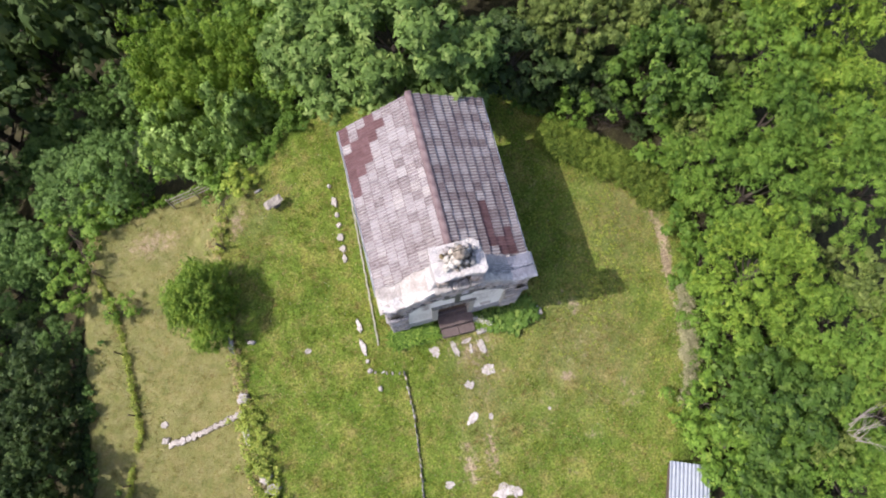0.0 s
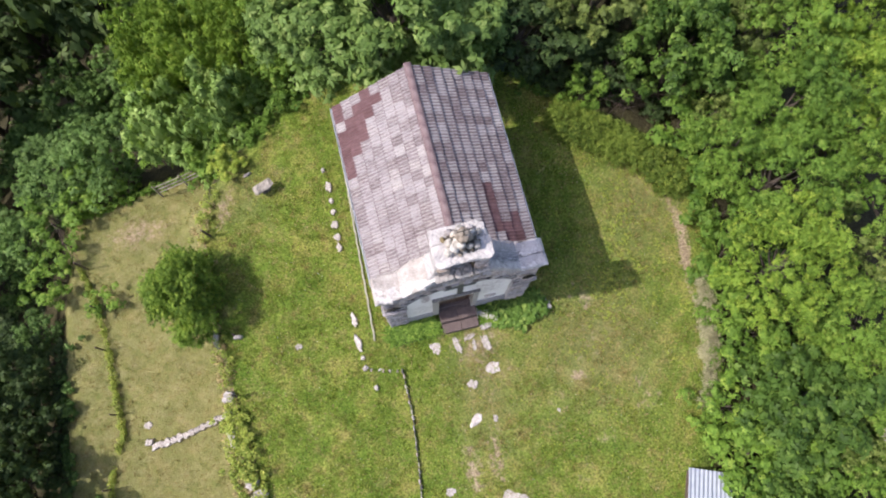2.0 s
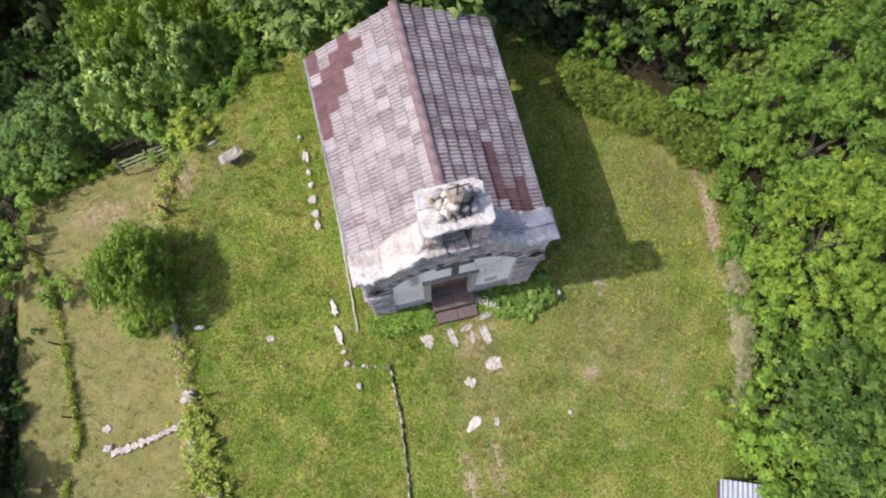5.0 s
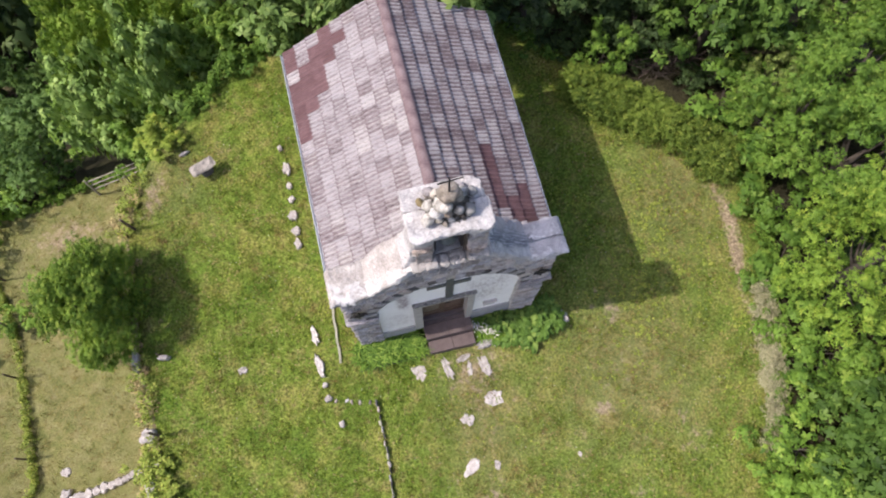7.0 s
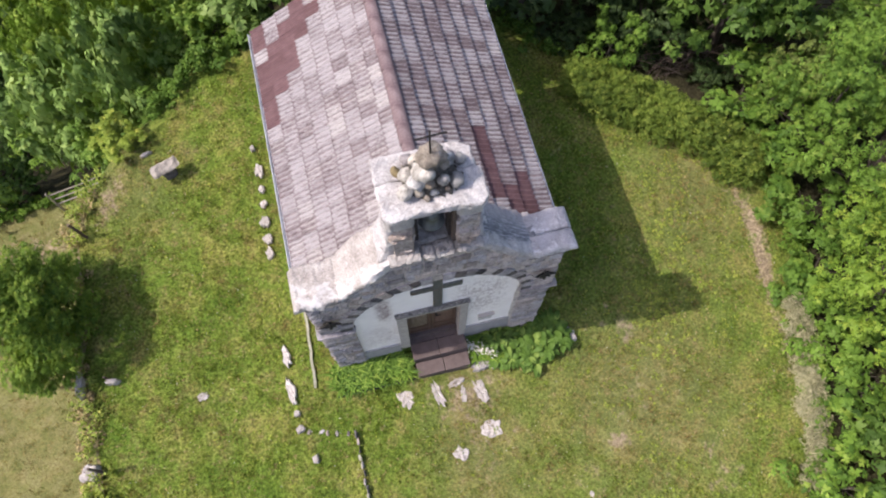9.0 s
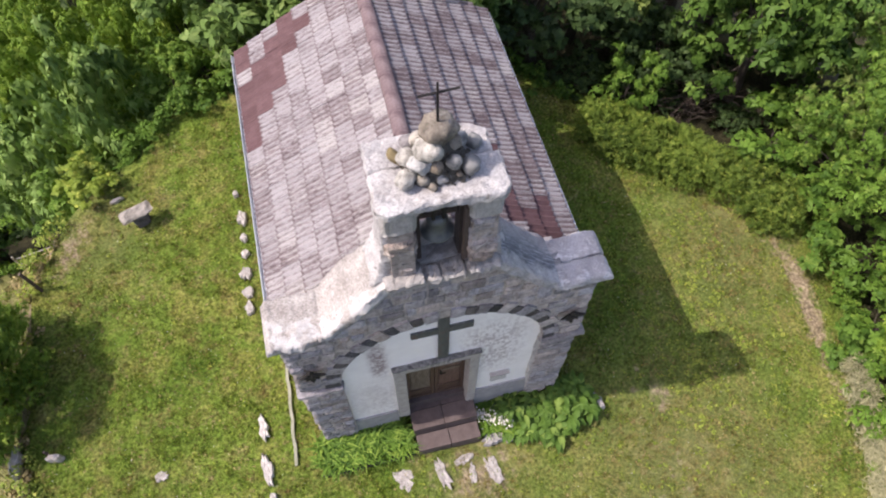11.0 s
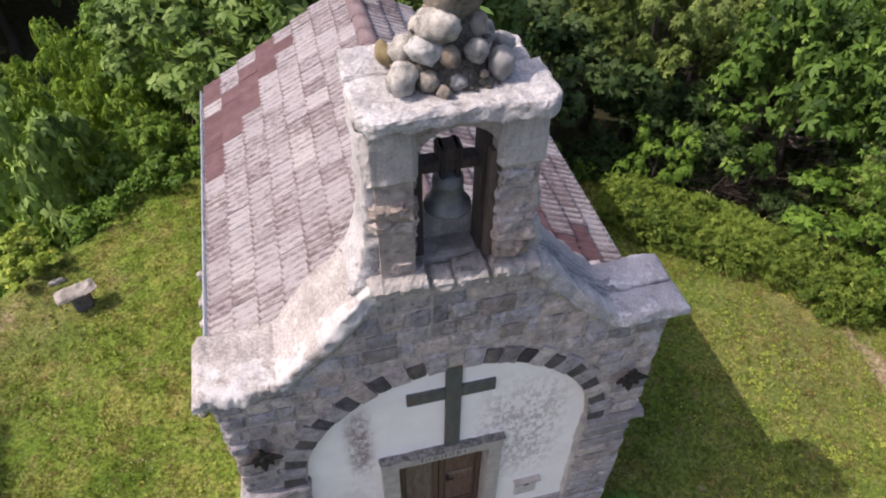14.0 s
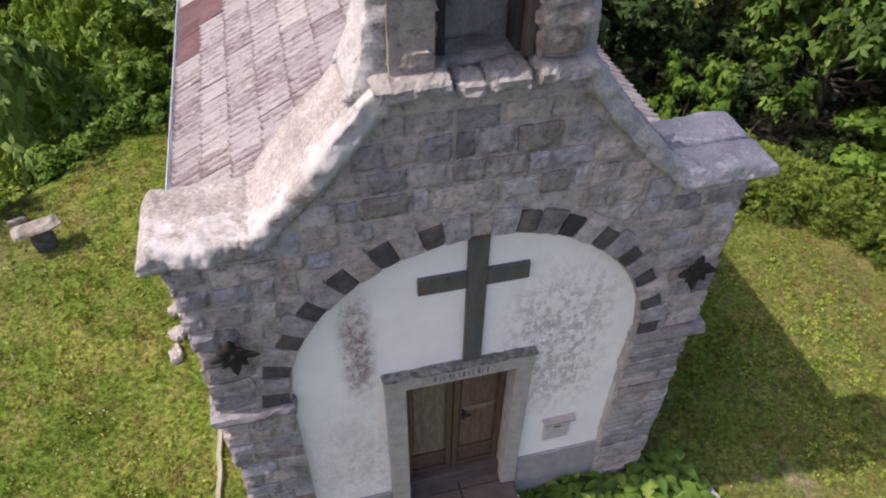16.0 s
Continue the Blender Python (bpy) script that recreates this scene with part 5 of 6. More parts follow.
for k in range(70):
    a, up = random.uniform(0, 2 * math.pi), random.uniform(0, 1) ** 1.6
    r, size = 0.42 - 0.32 * up + random.uniform(-0.03, 0.05), random.uniform(0.014, 0.036)
    boulder((size * random.uniform(0.8, 1.4), size, size * random.uniform(0.6, 1.0)), (-0.02 + r * math.cos(a), 0.36 + 0.75 * r * math.sin(a), 8.05 + 0.45 * up), (PIER, GRIT, BROWN_STONE, GRIT)[k % 4], belfry, k * 0.77, "rubble")
iron_cross = mesh_object("iron_cross", *tube([(-0.01, 0.3, 8.6), (-0.01, 0.3, 9.27)], [0.014, 0.012], 6), IRON, belfry, "thin rusty iron cross")
mesh_object("cross_bar", *tube([(-0.2, 0.29, 9.15), (0.2, 0.31, 9.15)], [0.013, 0.013], 6), IRON, belfry)

# ---- roof deck, ridge, gutters ----
RIDGE_Z, EAVE_X, EAVE_Z, ROOF0, ROOF1 = 6.02, 2.36, 4.55, 0.5, 6.22
SLOPE = math.atan2(RIDGE_Z - EAVE_Z, EAVE_X)
v, f = strip_wall([-EAVE_X + 0.03, 0, EAVE_X - 0.03], lambda x: RIDGE_Z - 0.16 - abs(x) * math.tan(SLOPE), lambda x: RIDGE_Z - 0.04 - abs(x) * math.tan(SLOPE), ROOF0, ROOF1 - 0.03)
roof = mesh_object("roof", v, f, WOOD_GREY, chapel, "gabled roof of lichen-grey concrete tiles with red-brown patches")
OUT = {-1: 0.05, 1: 0.075}
for side, label in ((-1, "zinc gutter"), (1, "pale zinc eaves strip")):
    r = 0.06 if side < 0 else 0.03
    seg = 8
    prof = [(side * (EAVE_X + OUT[side]) + r * math.cos(math.pi + math.pi * k / seg), EAVE_Z - 0.015 + r * math.sin(math.pi + math.pi * k / seg)) for k in range(seg + 1)]
    loop = prof + [(side * (EAVE_X + OUT[side]) + (r - 0.009) * math.cos(2 * math.pi - math.pi * k / seg), EAVE_Z - 0.015 + (r - 0.009) * math.sin(2 * math.pi - math.pi * k / seg)) for k in range(seg + 1)]
    gv = [(x, y, z) for y in (0.6, ROOF1) for x, z in loop]
    n = len(loop)
    gf = [(k, (k + 1) % n, n + (k + 1) % n, n + k) for k in range(n)] + [tuple(range(n))[::-1], tuple(n + k for k in range(n))]
    mesh_object("gutter", gv, gf, ZINC, roof, label)
mesh_object("downpipe", *tube([(2.38, 0.5, 4.5), (2.3, 0.42, 4.2), (2.33, 0.36, 0.4)], [0.04, 0.04, 0.04], 10), ZINC, chapel, "grey zinc downpipe")


# ---- things on the lawn ----
def flat_stone(name, x, y, rx, ry, turn, seed, mat, label, category="stone", group="", tall=0.07, sink=0.03, z=None):
    """An irregular slab bedded in the turf."""
    n, verts, faces = 20, [], []
    rnd = random.Random(seed)
    for lev, (shrink, up) in enumerate(((1.0, -sink), (1.0, tall * 0.6), (0.86, tall), (0.45, tall * 1.05))):
        for k in range(n):
            a = 2 * math.pi * k / n
            r = 1 + 0.5 * rumple((math.cos(a), math.sin(a), 0), 2.3, seed * 1.7)
            verts.append((rx * r * shrink * math.cos(a), ry * r * shrink * math.sin(a), up + 0.012 * rnd.uniform(-1, 1) * (lev > 0)))
    for lev in range(3):
        for k in range(n):
            faces.append((lev * n + k, lev * n + (k + 1) % n, (lev + 1) * n + (k + 1) % n, (lev + 1) * n + k))
    faces.append(tuple(3 * n + k for k in range(n)))
    faces.append(tuple(range(n))[::-1])
    ob = mesh_object(name, verts, faces, mat)
    ob.matrix_world = pose(x, y, ground_z(x, y) if z is None else z, 0, 0, turn)
    return tagged(ob, label, category, group)


for k, (x, y, rx, ry, turn) in enumerate(((-0.97, -1.02, 0.17, 0.2, 0), (-0.27, -1.05, 0.11, 0.33, 10), (0.22, -0.92, 0.19, 0.09, 10), (0.3, -1.22, 0.06, 0.2, -10),
                                          (0.71, -1.22, 0.15, 0.34, 14), (0.73, -2.08, 0.25, 0.22, 30), (-0.08, -2.45, 0.13, 0.17, 50), (-0.24, -3.62, 0.28, 0.12, 35),
                                          (0.4, -3.7, 0.08, 0.13, 0), (-1.6, -5.6, 0.16, 0.12, 0), (-5.4, 0.12, 0.12, 0.1, 0), (2.53, -3.95, 0.05, 0.07, 0), (0.2, -6.3, 0.34, 0.25, 20), (0.62, -6.4, 0.2, 0.2, 0))):
    flat_stone("paving_stone", x, y, rx, ry, turn, k + 1, PATH_STONE, "pale pinkish flat stone sunk in the grass before the chapel", "paving stone", "stones of the path", 0.025)
for k, (x, y, rx, ry, turn) in enumerate(((-3.28, 5.26, 0.13, 0.2, 0), (-3.3, 4.75, 0.09, 0.12, 0), (-3.31, 4.35, 0.1, 0.11, 0), (-3.36, 3.9, 0.15, 0.18, 0), (-3.36, 3.45, 0.13, 0.14, 0), (-3.38, 3.08, 0.1, 0.2, 0),
                                          (-3.42, 0.55, 0.1, 0.34, 2), (-3.45, -0.24, 0.11, 0.36, 6), (-3.42, -0.75, 0.07, 0.1, 6), (-3.4, -1.1, 0.11, 0.12, 0), (-3.19, -1.8, 0.09, 0.11, 0), (-3.35, 5.9, 0.07, 0.09, 0))):
    flat_stone("border_stone", x, y, rx * 0.85, ry * 0.8, turn, k + 31, PATH_STONE, "pale border stone in a line beside the chapel", "border stone", "border stones", 0.1)

random.seed(14)
for k in range(27):
    t = k / 26
    x, y = -2.22 - 0.42 * t * t + random.uniform(-0.025, 0.025), -1.5 - 4.4 * t
    ob = block("edging_stone", (0.035 + 0.035 * random.random(), 0.15 + 0.03 * random.random(), 0.22 + 0.1 * random.random()), (x, y, ground_z(x, y) + 0.0), (STONE_DARK, STONE, STONE_DARK, KERB, PATH_STONE)[k % 5], None, k * 1.3, random.uniform(-9, 9), n=(2, 3, 2), amp=0.02, edge=0.012)
    tagged(ob, "dark upright edging stone along the path", "edging stone", "edging stones")
for k in range(5):
    x, y = -3.2 + 0.2 * k + random.uniform(-0.05, 0.05), -1.2 - 0.06 * k
    flat_stone("edging_stone", x, y, 0.06, 0.035, random.uniform(0, 90), k + 70, STONE, "small grey edging stone in the turf", "edging stone", "edging stones", 0.03)
# concrete kerb below the west eaves
v, f = [], []
for k in range(40):
    y = 6.3 - 6.6 * k / 39
    x = -2.6 - 0.3 * k / 39 + 0.012 * math.sin(k * 1.9)
    z = ground_z(x, y) + 0.07 + 0.01 * math.sin(k * 2.7)
    for dx, dz in ((-0.032, -0.15), (-0.028, 0), (0.028, 0), (0.032, -0.15)):
        v.append((x + dx, y, z + dz))
for k in range(39):
    for c in range(4):
        f.append((k * 4 + c, k * 4 + (c + 1) % 4, (k + 1) * 4 + (c + 1) % 4, (k + 1) * 4 + c))
f += [(0, 1, 2, 3), (159, 158, 157, 156)]
tagged(mesh_object("kerb", v, f, KERB), "narrow mossy concrete kerb beside the chapel wall", "kerb", kind="structure")

# stone bench
bz = ground_z(-5.42, 5.65)
bench = thing("stone_bench", (-5.42, 5.65, bz), 22, "rough grey stone bench on a block", "bench")
block("seat", (0.7, 0.34, 0.09), (0, 0, 0.44), BENCH_STONE, bench, 2.2, n=(7, 4, 2), amp=0.035, edge=0.03, label="pale split stone seat")
block("pedestal", (0.34, 0.24, 0.42), (0.03, 0.02, 0.19), STONE_DARK, bench, 4.2, n=(3, 3, 3), amp=0.03, edge=0.03, label="dark stone block")
flat_stone("field_stone", -5.95, 6.35, 0.13, 0.05, 20, 91, PATH_STONE, "pale flat stone at the edge of the bank", "stone")

# flower beds
rng = np.random.default_rng(40)


def strap_leaves(count, x0, x1, y0, y1, long, mat, name):
    co, quads = [], []
    for k in range(count):
        x, y = rng.uniform(x0, x1), rng.uniform(y0, y1)
        z = ground_z(x, y) + 0.02
        a = rng.uniform(0, 2 * math.pi)
        d, s = Vector((math.cos(a), math.sin(a), 0)), Vector((-math.sin(a), math.cos(a), 0))
        l, w, reach = long * rng.uniform(0.7, 1.25), rng.uniform(0.016, 0.03), rng.uniform(0.35, 0.8)
        for i in range(5):
            t = i / 4
            p = Vector((x, y, z)) + d * l * reach * t * t * 0.9 + Vector((0, 0, l * (1.25 * t - 0.75 * t * t)))
            ww = w * (1 - t) ** 0.6 + 0.002
            co += [p + s * ww, p - s * ww]
            if i:
                b = len(co)
                quads.append((b - 4, b - 3, b - 1, b - 2))
    return fast_mesh(name, np.array([tuple(c) for c in co]), np.array(quads), mat)


bed = thing("flower_bed", (0, 0, 0), 0, "bed of yellow-green strap-leaved plants against the chapel front", "flower bed")
leaves = new("leaves", strap_leaves(1500, -2.42, -0.74, -0.58, 0.0, 0.5, LEAF_ACACIA, "leaves"))
leaves.parent = bed
box_part("edging", -2.45, -0.68, -0.64, -0.6, 0.1, 0.42, IRON, bed, "dark edging strip")
bed = thing("leafy_bed", (0, 0, 0), 0, "bed of glossy round-leaved green plants against the chapel front", "flower bed")


def broad_leaves(plants, mat, name):
    """Rosettes of broad arching leaves folded along the midrib."""
    co, quads = [], []
    for x, y, h in plants:
        for k in range(rng.integers(13, 20)):
            a, l, w = rng.uniform(0, 2 * math.pi), rng.uniform(0.15, 0.26), rng.uniform(0.036, 0.064)
            rise, stem = rng.uniform(0.5, 1.2) * h, rng.uniform(0.02, 0.12)
            d, s = Vector((math.cos(a), math.sin(a), 0)), Vector((-math.sin(a), math.cos(a), 0))
            b = len(co)
            for i in range(6):
                t = i / 5
                p = Vector((x, y, ground_z(x, y) + rise)) + d * (stem + l * t) + Vector((0, 0, l * (0.35 * t - 0.75 * t * t)))
                ww = w * math.sin(math.pi * (0.06 + 0.94 * t) ** 0.8) + 0.004
                co += [p + s * ww + Vector((0, 0, 0.3 * ww)), p, p - s * ww + Vector((0, 0, 0.3 * ww))]
                if i:
                    q = b + 3 * i
                    quads += [(q - 3, q - 2, q + 1, q), (q - 2, q - 1, q + 2, q + 1)]
    me = fast_mesh(name, np.array([tuple(c) for c in co]), np.array(quads), mat)
    me.shade_smooth()
    return me


plants = []
for k in range(72):
    x = rng.uniform(1.2, 2.85)
    bulge = 0.35 * math.exp(-((x - 1.95) / 0.45) ** 2)
    y = rng.uniform(-0.62 - bulge, -0.08)
    plants.append((x, y, rng.uniform(0.22, 0.5) * (1 - 0.35 * abs(y + 0.3))))
crown = new("leaves", broad_leaves(plants, LEAF_BED, "leaves"))
crown.parent = bed
stalk = new("foliage", strap_leaves(520, 0.72, 1.5, -0.6, 0.0, 0.42, LEAF_ACACIA, "foliage"))
stalk.parent = bed
for k, (x, y, rx, ry) in enumerate(((0.84, -0.68, 0.2, 0.12), (1.16, -0.72, 0.15, 0.09), (3.02, -0.5, 0.15, 0.19), (1.45, -0.76, 0.12, 0.07))):
    flat_stone("bed_stone", x, y, rx, ry, 0, k + 50, PATH_STONE, "white stone at the edge of the flower bed", "stone", "bed stones", 0.16)

t = rng.random(170)
blossom = np.stack([0.62 + 0.66 * t, -0.24 - 0.3 * t + 0.07 * rng.normal(size=170), np.full(170, 0.3)], 1)
blossom[:, 2] = height(blossom[:, 0], blossom[:, 1]) + rng.uniform(0.22, 0.42, 170)
white = new("blossoms", leaf_mesh("blossoms", blossom, np.tile([0.0, -0.2, 1.0], (170, 1)) + 0.4 * rng.normal(size=(170, 3)), rng.uniform(0.03, 0.06, 170), WHITE_PETAL, rng, 0.8))
white.parent = bed

# clipped hedge
hrng = np.random.default_rng(51)
HEDGE = [(4.9, 6.0), (5.9, 5.2), (6.9, 4.45), (7.9, 3.52), (8.85, 2.4)]
hedge = thing("hedge", (0, 0, 0), 0, "clipped yellow-green hedge along the lawn", "hedge")
cs, rs = [], []
for (ax, ay), (bx, by) in zip(HEDGE, HEDGE[1:]):
    for k in range(150):
        t, s, u = hrng.random(), hrng.uniform(-0.55, 0.75), hrng.uniform(0.1, 0.85)
        nx, ny = (by - ay), -(bx - ax)
        ln = math.hypot(nx, ny)
        x, y = ax + (bx - ax) * t - nx / ln * s, ay + (by - ay) * t - ny / ln * s
        cs.append((x, y, ground_z(x, y) + u * (0.95 + 0.12 * math.sin(3 * x)) * (1 - 0.25 * abs(s))))
        rs.append(hrng.uniform(0.08, 0.27))
at, up = clump_leaves(hrng, np.array(cs), np.array(rs), 48, 0.95, 0.9)
ob = new("foliage", whorl_mesh("foliage", at, up, 0.05 * hrng.uniform(0.5, 1.5, len(at)), LEAF_CLIPPED, hrng, 0.45, 4, -0.3))
ob.parent = hedge
for x, y in ((5.4, 5.6), (6.4, 4.85), (7.4, 4.1), (8.3, 3.3)):
    mesh_object("stem", *tube([(x, y, ground_z(x, y) - 0.1), (x + 0.05, y, ground_z(x, y) + 0.7)], [0.03, 0.01], 5), BARK, hedge)

# ---- the terrace below ----
EDGE = [(-7.86, -12.0), (-7.9, -4.4), (-7.8, -1.0), (-7.95, 1.3), (-7.75, 4.6)]
v, f = [], []
cols = []
for (ax, ay), (bx, by) in zip(EDGE, EDGE[1:]):
    for k in range(14):
        t = k / 14
        cols.append((ax + (bx - ax) * t, ay + (by - ay) * t))
cols.append(EDGE[-1])
for i, (x, y) in enumerate(cols):
    top = ground_z(x + 0.3, y) - 0.16
    for j, (dx, z) in enumerate(((0.16, top - 0.5), (0.1, top), (-0.1, top + 0.02), (-0.25, top - 1.2), (-0.45, -3.0), (-0.7, -5.9))):
        k = rumple((x, y, z), 2.2, j * 0.7)
        v.append((x + dx + 0.08 * k, y, z + 0.06 * k))
for i in range(len(cols) - 1):
    for j in range(5):
        f.append((i * 6 + j, i * 6 + j + 1, (i + 1) * 6 + j + 1, (i + 1) * 6 + j))
tagged(mesh_object("retaining_wall", v, f, EARTH), "tall earth-covered retaining wall below the lawn, topped with ivy", "wall", kind="structure")
irng = np.random.default_rng(61)


def leaf_band(name, label, category, line, per, wide, tall, size, mat, zs=None, kind="", slim=0.6, gaps=-0.22):
    cs = []
    for (ax, ay), (bx, by) in zip(line, line[1:]):
        for k in range(int(per * math.hypot(bx - ax, by - ay))):
            t = irng.random()
            x, y = ax + (bx - ax) * t + irng.normal() * wide, ay + (by - ay) * t + irng.normal() * wide * 0.4
            z = ground_z(x, y) if zs is None else zs(x, y)
            if noise.noise(Vector((x * 0.9, y * 0.9, 3.0))) > gaps:
                cs.append((x, y, z + tall * irng.random()))
    at, up = clump_leaves(irng, np.array(cs), np.full(len(cs), 0.13), 26, 0.7, 0.6)
    return tagged(new(name, leaf_mesh(name, at, up, size * irng.uniform(0.6, 1.4, len(at)), mat, irng, slim)), label, category, kind=kind)


leaf_band("wall_ivy", "yellow-green ivy trailing over the retaining wall", "ivy", [(-7.9, -12), (-7.95, -4.4), (-7.85, -1.0), (-7.95, 1.4), (-7.8, 4.5)], 13, 0.17, 0.16, 0.07, LEAF_IVY, lambda x, y: ground_z(max(x, -7.5), y) + 0.08, kind="stuff")
leaf_band("wall_ivy", "yellow-green ivy trailing along the lawn's edge", "ivy", [(-7.9, 4.5), (-7.4, 5.6), (-7.0, 6.6)], 13, 0.12, 0.25, 0.07, LEAF_IVY, lambda x, y: ground_z(max(x, -7.2), min(y, 5.8)) + 0.05, kind="stuff")
leaf_band("dry_weeds", "dry yellow weeds along the top of the retaining wall", "weeds", [(-8.0, -9), (-8.05, -1.0), (-8.1, 1.4), (-7.9, 4.6), (-7.3, 5.8)], 16, 0.2, 0.1, 0.08, STRAW_LEAF, lambda x, y: ground_z(max(x, -7.5), min(y, 5.5)) - 0.05, kind="stuff")
leaf_band("dry_stalks", "tall dry grass stalks along the worn edge of the lawn", "weeds", [(8.6, -0.9), (8.35, -2.0), (8.15, -3.0), (7.9, -4.0), (7.5, -5.0)], 110, 0.15, 0.4, 0.14, DRY_WEED, kind="stuff", slim=0.13, gaps=-2.0)
leaf_band("fence_ivy", "low ivy and weeds along the wire fence", "ivy", [(-14.8, 6.6), (-14.2, 4.6), (-14.0, 2.2), (-13.85, -0.5), (-14.7, -3.0), (-15.2, -6)], 22, 0.05, 0.25, 0.075, LEAF_IVY, kind="stuff")
leaf_band("bank_weeds", "green weeds along the bank at the fence", "weeds", [(-15.0, 8.7), (-12.7, 9.2), (-11.0, 9.5), (-8.8, 9.6)], 26, 0.3, 0.35, 0.1, LEAF_ACACIA, kind="stuff")
leaf_band("terrace_weeds", "dark straggling weeds along the shaded edge of the lower terrace", "weeds", [(-16.0, 3.6), (-16.2, 0.6), (-16.35, -1.6), (-16.4, -7.0)], 30, 0.32, 0.35, 0.14, LEAF_MID, kind="stuff", gaps=-0.1)
leaf_band("edge_weeds", "tall green weeds at the foot of the wood", "weeds", [(9.4, 2.3), (9.4, 0.6), (8.8, -1.2), (8.3, -3.4), (7.7, -4.9), (7.2, -6.6)], 40, 0.22, 0.4, 0.09, LEAF_ACACIA, kind="stuff")
leaf_band("edge_weeds", "green weeds along the north edge of the lawn", "weeds", [(-6.0, 7.3), (-4.3, 8.8), (-2.3, 9.2), (2.9, 8.8), (5.2, 6.9)], 40, 0.25, 0.5, 0.1, LEAF_ACACIA, kind="stuff")

random.seed(77)
for k in range(15):
    t = k / 14
    x, y = -12.9 + 3.4 * t, -1.5 + 0.62 * t - 0.1 * math.sin(3 * t)
    if k == 0:
        y += 0.25
    flat_stone("row_stone", x, y, random.uniform(0.13, 0.2), random.uniform(0.11, 0.16), random.uniform(0, 90), k + 100, PATH_STONE, "pale stone in a row across the lower terrace", "stone", "stones of the row", 0.14)
flat_stone("field_stone", -12.85, -0.6, 0.15, 0.13, 0, 130, PATH_STONE, "single pale stone on the lower terrace", "stone")
for k, (x, y, rx, ry) in enumerate(((-7.95, -0.95, 0.2, 0.18), (-8.05, -2.2, 0.14, 0.4), (-8.0, 1.0, 0.08, 0.3), (-7.6, -4.2, 0.3, 0.2), (-7.75, -3.8, 0.2, 0.16), (-7.3, 0.9, 0.14, 0.06))):
    flat_stone("wall_stone", x, y, rx, ry, 0, k + 140, PATH_STONE, "pale stone on top of the retaining wall", "stone", "stones of the wall top", 0.13, 0.1, ground_z(-7.4, y) + 0.08)


def post(x, y, z, tall, r, label, lean=(0.0, 0.0)):
    ob = mesh_object("fence_post", *tube([(0, 0, -0.2), (lean[0] * 0.5, lean[1] * 0.5, tall * 0.5), (lean[0], lean[1], tall)], [r, r * 0.95, r * 0.85], 7), WOOD_GREY)
    ob.location = (x, y, z)
    return tagged(ob, label, "post", "fence posts")


leaf_band("wall_ivy", "thick yellow-green ivy over the wall corner", "ivy", [(-7.75, -6.8), (-7.8, -3.6), (-7.85, -1.4)], 55, 0.24, 0.22, 0.09, LEAF_IVY, lambda x, y: ground_z(max(x, -7.5), y) + 0.1, kind="stuff")
post(-7.7, -0.98, ground_z(-7.6, -0.98), 0.9, 0.035, "dark wooden post at the lawn's edge", (0.05, 0))
post(-7.55, 4.5, ground_z(-7.5, 4.5), 0.75, 0.04, "short dark wooden post at the lawn's edge", (-0.1, 0.02))
post(-7.4, 1.0, ground_z(-7.4, 1.0), 0.3, 0.03, "short dark stake at the lawn's edge")
for x, y in ((-14.2, 2.85), (-14.0, 0.1), (-14.6, -2.7), (-14.2, 4.6)):
    post(x, y, ground_z(x, y), 1.0, 0.035, "thin dark fence post on the lower terrace", (0.06, 0))
# wooden rail fences on the bank
for name_at, (ax, ay), (bx, by) in (("a", (-10.9, 9.0), (-8.6, 9.5)), ("b", (-15.2, 8.4), (-14.5, 6.5))):
    za, zb = ground_z(ax, ay), ground_z(bx, by)
    fence = thing("rail_fence", (ax, ay, za), 0, "weathered grey wooden rail fence on the bank", "fence")
    for t in (0.0, 0.5, 1.0):
        p = Vector(((bx - ax) * t, (by - ay) * t, (zb - za) * t))
        mesh_object("fence_post", *tube([p + Vector((0, 0, -0.3)), p + Vector((0, 0, 1.25))], [0.04, 0.032], 7), DEADWOOD if name_at == "a" else WOOD_GREY, fence)
    thick = 0.025 if name_at == "a" else 0.012
    for h in (0.5, 0.8, 1.1):
        mesh_object("rail", *tube([(0, 0, h), ((bx - ax) * 0.5, (by - ay) * 0.5, h - 0.03 + (zb - za) * 0.5), (bx - ax, by - ay, zb - za + h)], [thick, thick * 0.9, thick], 6), DEADWOOD if name_at == "a" else WOOD_GREY, fence)

# shed below the trees
shed = thing("shed", (6.45, -7.9, ground_z(6.45, -7.9)), -22, "small shed with a pale corrugated metal roof", "shed")
v, f = [], []
for k in range(41):
    x = -0.7 + 1.4 * k / 40
    w = 0.016 * math.sin(k * math.pi / 2)
    for y, z in ((-0.8, 0.62), (0.95, 0.5)):
        v += [(x, y, z + w), (x, y, z + w - 0.012)]
for k in range(40):
    a, b = 4 * k, 4 * k + 4
    f += [(a, b, b + 2, a + 2), (a + 1, a + 3, b + 3, b + 1), (a, a + 1, b + 1, b), (a + 2, b + 2, b + 3, a + 3)]
mesh_object("roof_sheet", v, f, SHEET, shed, "pale blue-grey corrugated sheet")
box_part("wall", -0.64, 0.64, -0.72, 0.85, -0.2, 0.46, WOOD_GREY, shed)
box_part("rusty_sheet", -0.42, 1.9, -1.7, -0.84, 0.3, 0.42, RUST_SHEET, shed, "rusty red sheet")
brush = thing("dead_branches", (12.0, -7.2, ground_z(12.0, -7.2)), 0, "bleached dead branches lying over the bushes", "branches")
random.seed(3)
